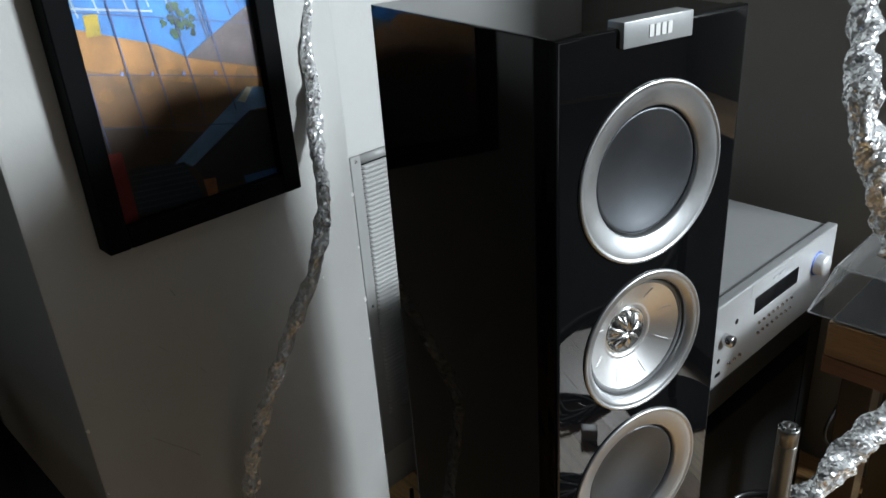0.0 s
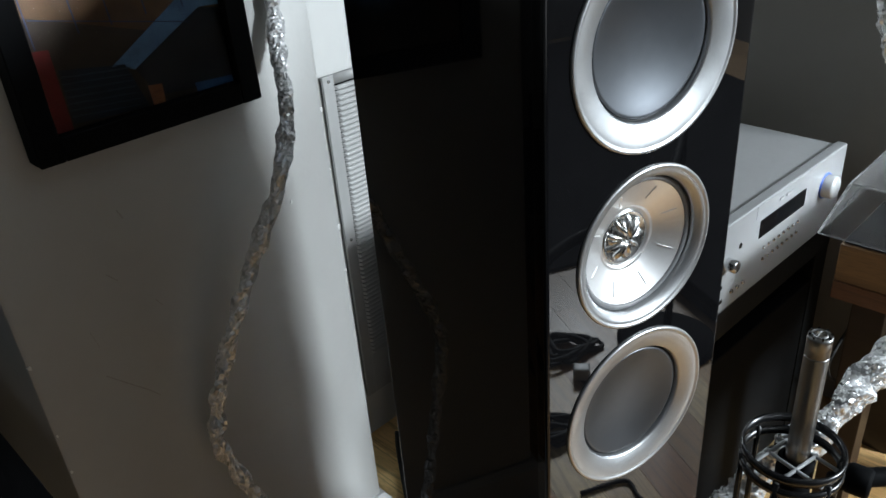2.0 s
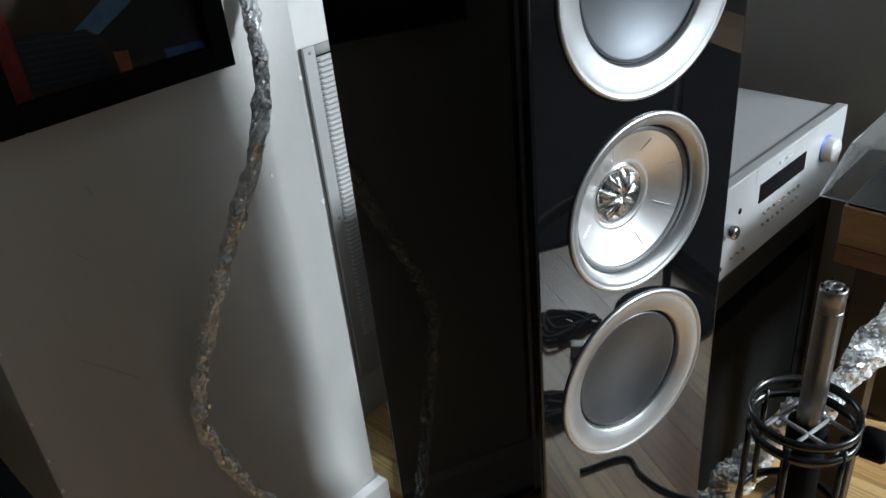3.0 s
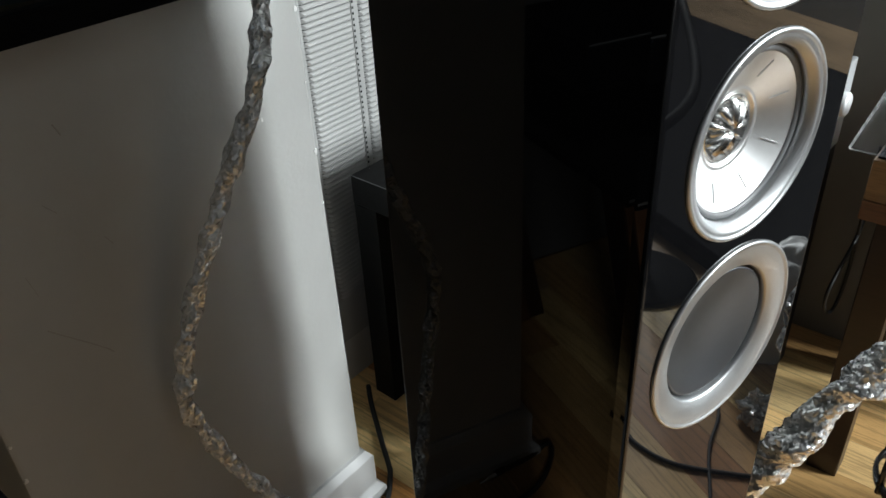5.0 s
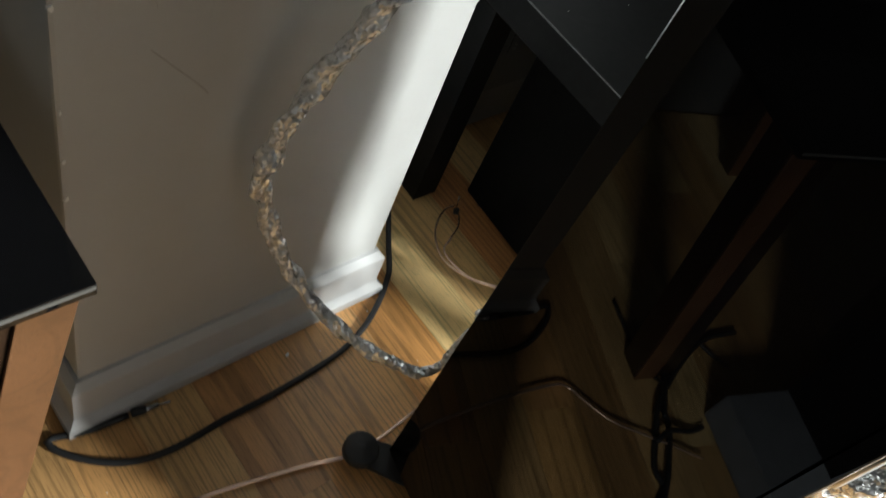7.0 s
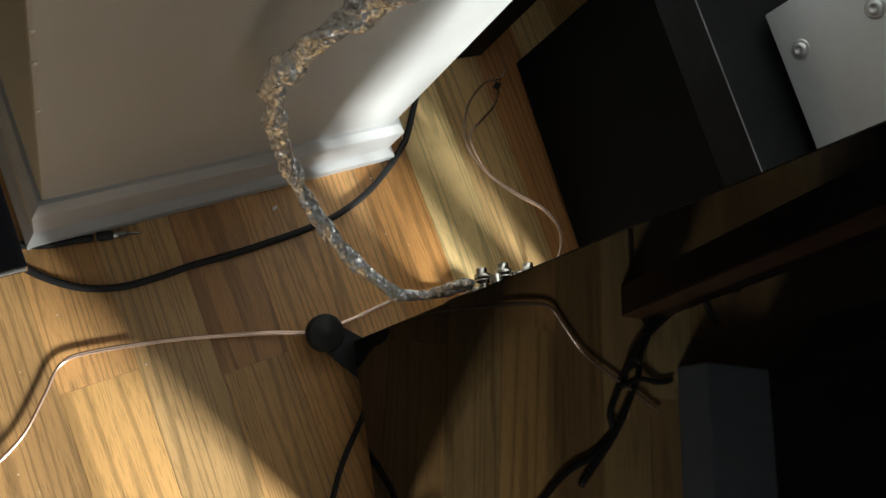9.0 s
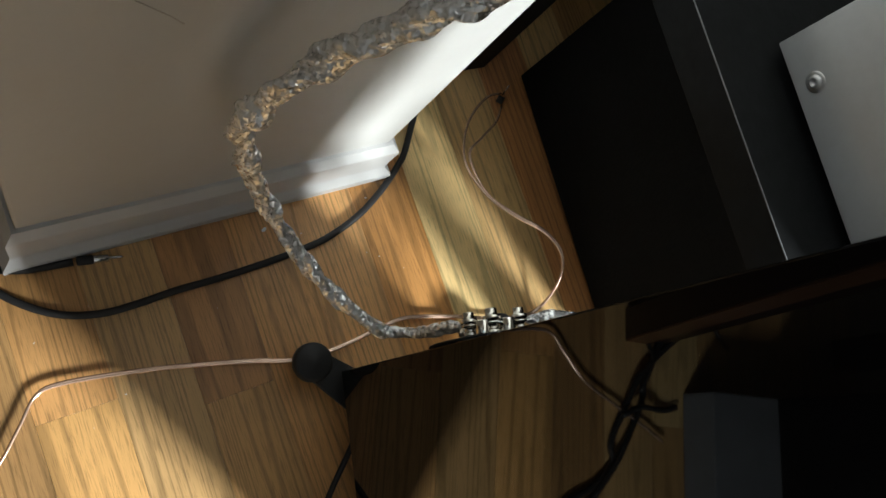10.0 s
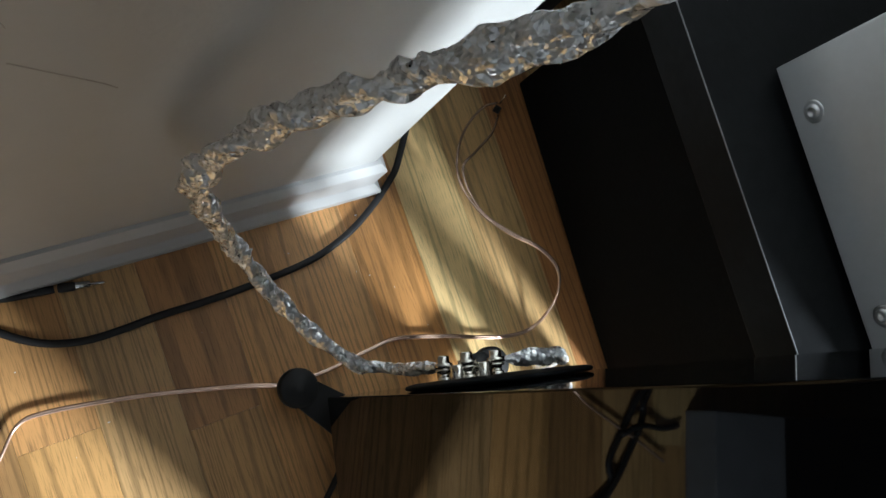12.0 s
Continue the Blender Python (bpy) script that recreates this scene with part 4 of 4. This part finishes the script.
def foil_cable(name, pts, radius, seed, label, thin=0.0, reach=0.4):
    """A tube of loosely twisted foil: rope-like lumps and sharp folds, drawn thin towards its lower end."""
    step, sides = 0.0014, 40
    length = len(spline(pts, step)) * step

    def crumple(i, k, p):
        s, a = i * step, 2 * math.pi * k / sides
        w = a - 45 * s - 2.0 * noise.noise(Vector((seed, 8, s * 12)))
        q = Vector((math.cos(w), math.sin(w), 0))
        lump = 1 + 0.10 * math.sin(2 * math.pi * s / 0.043 + 2.5 * noise.noise(Vector((seed, 5, s * 14)))) + 0.34 * noise.noise(Vector((seed, 0, s * 18))) + 0.36 * noise.noise(Vector((q.x * 0.9, q.y * 0.9 + seed, s * 32)))
        fold = 0.16 * math.cos(2 * w)
        crease = 0.0
        for f, g, h in ((1.3, 26, 0.38), (2.6, 60, 0.26), (5.0, 130, 0.10)):
            crease += h * (abs(noise.noise(q * f + Vector((seed, g, s * g)))) - 0.22)
        near = max(0.0, min(1.0, 1 - (length - s) / reach))
        return radius * max(0.35, lump + fold + crease) * (1 - thin * near ** 0.7)

    bm = tube(pts, radius, step, sides, crumple, taper=0.012)
    return solid(name, bm, FOIL, Matrix(), label, "cable", smooth=30)


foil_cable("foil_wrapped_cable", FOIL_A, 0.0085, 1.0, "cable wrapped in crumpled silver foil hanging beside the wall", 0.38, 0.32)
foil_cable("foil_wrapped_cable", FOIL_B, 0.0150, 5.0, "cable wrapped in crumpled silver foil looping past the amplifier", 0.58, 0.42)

wad = bmesh.new()
bmesh.ops.create_icosphere(wad, subdivisions=4, radius=0.03)
for v in wad.verts:
    d = v.co.normalized()
    v.co = d * 0.03 * (0.8 + 0.5 * noise.noise(d * 2.1) + 0.5 * abs(noise.noise(d * 5.0)) + 0.25 * abs(noise.noise(d * 11.0)))
    v.co.z = max(v.co.z, -0.02)
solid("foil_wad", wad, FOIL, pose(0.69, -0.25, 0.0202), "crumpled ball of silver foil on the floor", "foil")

# ---- crumpled bag on the floor by the record stand ----


def plastic_bag():
    t = thing("plastic_bag", pose(0.88, -0.345, 0, 0, 0, 20), "crumpled white plastic bag with dark print on the floor", "bag")
    bm = bmesh.new()
    bmesh.ops.create_icosphere(bm, subdivisions=5, radius=1.0)
    for v in bm.verts:
        d = v.co.normalized()
        r = 1 + 0.30 * noise.noise(d * 1.7 + Vector((3, 1, 7))) + 0.16 * abs(noise.noise(d * 3.1)) + 0.05 * abs(noise.noise(d * 8.0))
        v.co = Vector((d.x * 0.115 * r, d.y * 0.065 * r, max(0.0005, 0.105 + d.z * 0.11 * r)))
    part("film", bm, BAG, t, smooth=35)
    for k, (x, z) in enumerate(((-0.02, 0.13), (0.0, 0.127), (-0.004, 0.106), (0.014, 0.11))):
        part("print_bar", box(x, x + 0.012, -0.095, -0.070, z, z + 0.017, 0.002), RUBBER, t, "dark bar of print", m=pose(0, 0, 0, 0, 0, 6 * k - 8))


plastic_bag()

# ---- microphone on its stand ----


def microphone():
    t = thing("microphone", pose(0.0806, -0.1559, 0.0035), "slim silver pencil microphone in a round elastic mount", "microphone")
    part("body", lathe([(0.0, 0.655), (0.0068, 0.655), (0.0072, 0.657), (0.0072, 0.660), (0.0072, 0.7985), (0.0072, 0.7990), (0.00695, 0.79905), (0.00695, 0.79955), (0.0072, 0.7996), (0.0072, 0.8115), (0.0072, 0.8128), (0.0066, 0.8132), (0.0052, 0.8142), (0.0050, 0.8128), (0.0, 0.8128)], 32), MICBODY, t, "brushed silver tube", smooth=40)
    cap = part("grille", lathe([(0.0049, 0.8129), (0.0046, 0.8139), (0.0030, 0.8142), (0.0, 0.8142)], 24), CHROME, t, "fine metal grille", smooth=40)
    for k in range(8):
        part("slot", box(0.0053, 0.0067, -0.0005, 0.0005, 0.8128, 0.8146), DISPLAY, cap, m=pose(0, 0, 0, 0, 0, 45 * k))
    mount = thing("shock_mount", pose(0.0746, -0.1559, -0.0085), "black round elastic shock mount holding the microphone", "microphone mount")
    for z in (0.740, 0.729, 0.66):
        part("hoop", lathe([(0.0292, z - 0.0028), (0.0312, z - 0.003), (0.0318, z), (0.0312, z + 0.003), (0.0292, z + 0.0028), (0.0292, z - 0.0028)], 48), HOOP, mount, "black plastic hoop", smooth=40)
    for k in range(6):
        a = radians(60 * k + 20)
        part("post", tube([(0.0302 * math.cos(a), 0.0302 * math.sin(a), 0.655), (0.0302 * math.cos(a), 0.0302 * math.sin(a), 0.738)], 0.0020, 0.02, 8), HOOP, mount, smooth=50)
    for s, z in ((1, 0.735), (-1, 0.735), (1, 0.668), (-1, 0.668)):
        for q in (0, 1):
            o = 0.0098 * s
            pts = ((-0.0285, o, z), (0.0285, o, z)) if q else ((o, -0.0285, z), (o, 0.0285, z))
            part("elastic", tube(pts, 0.0013, 0.02, 8), CORD, mount, "stretched grey elastic cord", smooth=50)
    part("inner_sleeve", lathe([(0.0085, 0.66), (0.0115, 0.662), (0.0115, 0.728), (0.0085, 0.73)], 32, pose(0.006, 0, 0)), BLACK, mount, "black inner sleeve", smooth=40)
    s = thing("microphone_stand", pose(0.0726, -0.1559, 0), "black microphone stand with a short arm", "microphone stand")
    part("knuckle", lathe([(0.0, -0.008), (0.009, -0.008), (0.0105, -0.006), (0.0105, 0.006), (0.009, 0.008), (0.0, 0.008)], 24, pose(0.052, -0.02, 0.69, 90, 0, 20)), BLACK, s, "black swivel knuckle", smooth=40)
    part("arm", tube([(0.037, -0.01, 0.69), (0.06, -0.022, 0.69), (0.12, -0.05, 0.685), (0.36, -0.13, 0.665), (0.80, -0.50, 0.64)], 0.0065, 0.02, 12), BLACK, s, "black tubular arm", smooth=50)
    part("pole", tube([(0.80, -0.50, 0.02), (0.80, -0.50, 0.70)], 0.009, 0.05, 14), BLACK, s, smooth=50)
    part("base", lathe([(0, 0.0), (0.11, 0.0), (0.112, 0.006), (0.10, 0.014), (0.03, 0.022), (0.0, 0.022)], 48, pose(0.80, -0.50, 0)), BLACK, s, "round cast base", smooth=40)


microphone()

# ---- wires ----


def wire(name, pts, r, material, label, step=0.008, sides=8):
    return solid(name, tube(pts, r, step, sides), material, Matrix(), label, "cable", smooth=60)


CU = [(-0.484, 0.105), (-0.45, 0.138), (-0.41, 0.173), (-0.369, 0.211), (-0.345, 0.253), (-0.328, 0.285), (-0.3, 0.295), (-0.232, 0.3), (-0.172, 0.301), (-0.096, 0.299), (-0.043, 0.295), (0.007, 0.304), (0.068, 0.325), (0.107, 0.336), (0.171, 0.333), (0.253, 0.324), (0.306, 0.332)]
CU = [(x, y, 0.008) for x, y in CU] + [(0.331, 0.366, 0.037), (0.33, 0.401, 0.058), (0.302, 0.432, 0.068), (0.255, 0.457, 0.071), (0.221, 0.49, 0.062)]
twin = thing("speaker_wire", Matrix(), "clear-sleeved copper twin wire curling over the floor", "cable")
for name, end, off in (("strand", [(0.202, 0.54, 0.051), (0.221, 0.598, 0.039), (0.261, 0.641, 0.029), (0.295, 0.654, 0.021)], -0.0011), ("strand", [(0.209, 0.546, 0.053), (0.237, 0.575, 0.044), (0.27, 0.604, 0.032), (0.29, 0.635, 0.022)], 0.0011)):
    part(name, tube([(x + off * 0.6, y + off, z) for x, y, z in CU] + end, 0.0019, 0.006, 8), COPPER, twin, smooth=60)
part("plug", tube([(0.291, 0.642, 0.012), (0.299, 0.656, 0.02)], 0.005, 0.01, 12), RUBBER, twin, "small black plug", smooth=50)
part("plug_tip", tube([(0.295, 0.652, 0.02), (0.297, 0.66, 0.045)], 0.0012, 0.01, 8), STEEL, twin, "bare metal tip", smooth=50)
BK = [(0.215, 0.755), (0.195, 0.715), (0.172, 0.66), (0.1515, 0.61), (0.134, 0.565), (0.123, 0.5475), (0.0985, 0.5165), (0.06, 0.479), (0.0135, 0.4487), (-0.031, 0.431), (-0.077, 0.4165), (-0.129, 0.402), (-0.179, 0.390), (-0.22, 0.3775), (-0.2575, 0.369), (-0.293, 0.369), (-0.323, 0.377), (-0.352, 0.392), (-0.374, 0.410), (-0.380, 0.4225), (-0.3699, 0.4245), (-0.3387, 0.4225), (-0.3067, 0.4265), (-0.282, 0.4300)]
lead = thing("audio_lead", Matrix(), "black round audio lead with a small metal jack", "cable")
part("cable", tube([(x, y, 0.0048) for x, y in BK], 0.0045, 0.008, 10), RUBBER, lead, smooth=60)
part("jack_body", lathe([(0.0, 0.0), (0.0050, 0.001), (0.0054, 0.004), (0.0054, 0.016), (0.0045, 0.019), (0.0, 0.019)], 20, pose(-0.284, 0.4298, 0.0066, 0, 90, 4)), RUBBER, lead, "black jack sleeve", smooth=40)
part("jack_tip", lathe([(0.0042, 0.019), (0.0042, 0.034), (0.0018, 0.035), (0.0018, 0.044), (0.0013, 0.046), (0.0018, 0.048), (0.0, 0.0515)], 16, pose(-0.284, 0.4298, 0.0066, 0, 90, 4)), STEEL, lead, "nickel jack tip", smooth=40)
wire("floor_cable", [(-0.035, -0.264, 0.004), (-0.041, 0.03, 0.004), (-0.028, 0.106, 0.004), (0.012, 0.175, 0.004), (0.04, 0.215, 0.004), (0.081, 0.236, 0.004)], 0.0038, RUBBER, "black cable running under the loudspeaker")
wire("floor_cable", [(-0.12, -0.07, 0.005), (-0.279, 0.042, 0.005), (-0.35, 0.066, 0.005), (-0.391, 0.092, 0.006), (-0.395, 0.121, 0.006), (-0.429, 0.164, 0.008), (-0.46, 0.202, 0.012), (-0.491, 0.223, 0.012), (-0.522, 0.254, 0.006), (-0.589, 0.292, 0.005), (-0.676, 0.33, 0.005)], 0.005, RUBBER, "black cable lying across the floor")
wire("floor_cable", [(-0.318, 0.03, 0.006), (-0.388, 0.087, 0.012), (-0.432, 0.131, 0.008), (-0.462, 0.167, 0.006), (-0.484, 0.214, 0.006), (-0.563, 0.258, 0.012), (-0.639, 0.28, 0.006), (-0.712, 0.273, 0.006)], 0.005, RUBBER, "black cable lying across the floor")
wire("floor_cable", [(-0.417, 0.154, 0.016), (-0.452, 0.161, 0.016), (-0.497, 0.149, 0.005), (-0.532, 0.149, 0.004)], 0.0042, RUBBER, "black cable lying across the floor")
wire("floor_cable", [(-0.51, 0.395, 0.004), (-0.489, 0.289, 0.004), (-0.496, 0.249, 0.005), (-0.488, 0.224, 0.019), (-0.455, 0.18, 0.016)], 0.0035, RUBBER, "black cable lying across the floor")
wire("floor_cable", [(-0.599, 0.337, 0.004), (-0.612, 0.303, 0.012), (-0.63, 0.26, 0.004), (-0.649, 0.221, 0.004)], 0.0038, RUBBER, "black cable lying across the floor")
wire("floor_cable", [(0.407, -0.416, 0.004), (0.492, -0.392, 0.004), (0.485, -0.35, 0.004), (0.489, -0.301, 0.004), (0.514, -0.25, 0.004), (0.6, -0.145, 0.004)], 0.0038, RUBBER, "black cable on the floor in front of the loudspeaker")
wire("floor_cable", [(0.71, -0.359, 0.004), (0.647, -0.298, 0.004), (0.569, -0.259, 0.004), (0.483, -0.193, 0.004), (0.376, -0.108, 0.004), (0.288, 0.087, 0.004)], 0.0030, RUBBER, "black cable on the floor in front of the loudspeaker")
wire("hanging_cable", [(0.968, 0.248, 0.463), (0.977, 0.277, 0.311), (0.939, 0.271, 0.254), (0.872, 0.258, 0.222), (0.845, 0.255, 0.187), (0.884, 0.267, 0.129), (0.962, 0.287, 0.08), (0.987, 0.289, 0.123), (0.95, 0.274, 0.248), (0.884, 0.25, 0.464)], 0.0032, RUBBER, "black cable hanging in a loop behind the record player")
wire("table_cable", [(0.439, 0.802, 0.454), (0.504, 0.793, 0.454), (0.566, 0.796, 0.454), (0.616, 0.798, 0.454), (0.633, 0.765, 0.454), (0.581, 0.727, 0.454), (0.528, 0.729, 0.454), (0.502, 0.731, 0.454), (0.492, 0.749, 0.454), (0.505, 0.776, 0.454), (0.551, 0.796, 0.458), (0.635, 0.784, 0.459)], 0.0032, RUBBER, "thin black cable coiled on the tabletop")

# ---- floor ----
floor = solid("floor", box(-2.3, 2.5, WIN_V - 0.1, 1.1, -0.05, -0.004), BROWN, ROOM, "oak strip floor, warm brown and worn", "floor", "structure")
STRIP, U_SEAM = 0.0862, 0.2555
TONES = [(0.691, 0.45, 0.2), (0.586, 0.353, 0.148), (0.755, 0.536, 0.26), (0.471, 0.261, 0.104), (0.65, 0.405, 0.174), (0.712, 0.484, 0.217), (0.523, 0.308, 0.122)]
NEAR = {(0, False): (0.894, 0.627, 0.286), (1, False): (0.728, 0.461, 0.202), (1, True): (0.728, 0.461, 0.202), (2, False): (0.478, 0.216, 0.080), (-1, False): (0.686, 0.323, 0.105), (-2, False): (0.705, 0.371, 0.142), (-3, False): (0.646, 0.332, 0.123),
        (-4, True): (0.553, 0.277, 0.110), (-4, False): (0.624, 0.343, 0.134), (-5, True): (0.686, 0.412, 0.176), (-5, False): (0.686, 0.412, 0.176), (-6, True): (0.603, 0.314, 0.118), (-6, False): (0.749, 0.412, 0.151)}
rng = random.Random(4)


def board_bm(length, bm=None, u=0.0, v=0.0):
    bm = bm or bmesh.new()
    g, b = 0.00012, 0.00025
    x0, x1, y0, y1 = u + g, u + STRIP - g, v + g, v + length - g
    lo = [bm.verts.new((x, y, -0.004)) for x, y in ((x0, y0), (x1, y0), (x1, y1), (x0, y1))]
    mi = [bm.verts.new((x, y, -b)) for x, y in ((x0, y0), (x1, y0), (x1, y1), (x0, y1))]
    hi = [bm.verts.new((x, y, 0)) for x, y in ((x0 + b, y0 + b), (x1 - b, y0 + b), (x1 - b, y1 - b), (x0 + b, y1 - b))]
    for a, c in ((lo, mi), (mi, hi)):
        for k in range(4):
            bm.faces.new((a[k], a[(k + 1) % 4], c[(k + 1) % 4], c[k]))
    bm.faces.new(hi)
    return bm


LENGTHS = [0.25 + 0.05 * k for k in range(15)]
board_meshes = {}
rest = bmesh.new()
first = int((-2.3 - U_SEAM) / STRIP) - 1
SEAMS = {-4: 0.283, -6: 0.3225, -7: 0.03, 0: 0.93, 1: -0.25, -1: 0.84, -2: 0.97, -3: 0.90, -5: -0.15, 2: 0.9}
for n in range(first, int((2.5 - U_SEAM) / STRIP) + 1):
    u = U_SEAM + n * STRIP
    if n in SEAMS:
        back = SEAMS[n]
        run = []
        while back > WIN_V - 0.1:
            run.append(back)
            back -= rng.choice(LENGTHS[11:])
        run.append(back)
        run = run[::-1]
        while run[-1] < 1.1:
            run.append(run[-1] + rng.choice(LENGTHS[12:]))
    else:
        run = [WIN_V - 0.1 - rng.random() * 0.5]
        while run[-1] < 1.1:
            run.append(run[-1] + rng.choice(LENGTHS))
    run = [min(max(v, WIN_V), 0.995) for v in run]
    for a, b in zip(run, run[1:]):
        if b - a < 0.01:
            continue
        tone = rng.choice(TONES)
        k = rng.uniform(0.92, 1.08)
        if -0.95 < u < 1.05 and b > -0.75 and a < 0.76:
            key = round(b - a, 3)
            if key not in board_meshes:
                board_meshes[key] = mesh_of("plank", board_bm(b - a), OAK)
            ob = part("plank", board_meshes[key], OAK, floor, m=pose(u, a, 0))
            tone = NEAR.get((n, b > SEAMS.get(n, 9) + 0.01), tone)
            ob.color = (*[c * k for c in tone], 1)
        else:
            board_bm(b - a, rest, u, a)
far = part("planks_rest", rest, OAK, floor, "further oak strips")
far.color = (0.44, 0.30, 0.18, 1)
tagged(far, kind="stuff")

# crumbs of plaster and paint lying on the boards
crumbs = bmesh.new()
rr = random.Random(9)
for u, v, r in [(0.0426, 0.4649, 0.0035), (0.1878, 0.471, 0.0014), (0.1792, 0.3902, 0.001), (0.1639, 0.3999, 0.0008), (-0.1666, 0.3242, 0.0011), (-0.2393, 0.4095, 0.0009), (0.0872, 0.4481, 0.0009)] + [(rr.uniform(-0.4, 0.5), rr.uniform(0.1, 0.55), rr.uniform(0.0003, 0.0008)) for _ in range(40)]:
    bmesh.ops.create_icosphere(crumbs, subdivisions=1, radius=r, matrix=pose(u, v, r * 0.2, 0, 0, rr.uniform(0, 180)) @ Matrix.Diagonal((1.3, 0.7, 0.3, 1)))
solid("plaster_crumbs", crumbs, CHIP, ROOM, "pale crumbs of plaster and paint on the floorboards", "crumbs", "stuff")
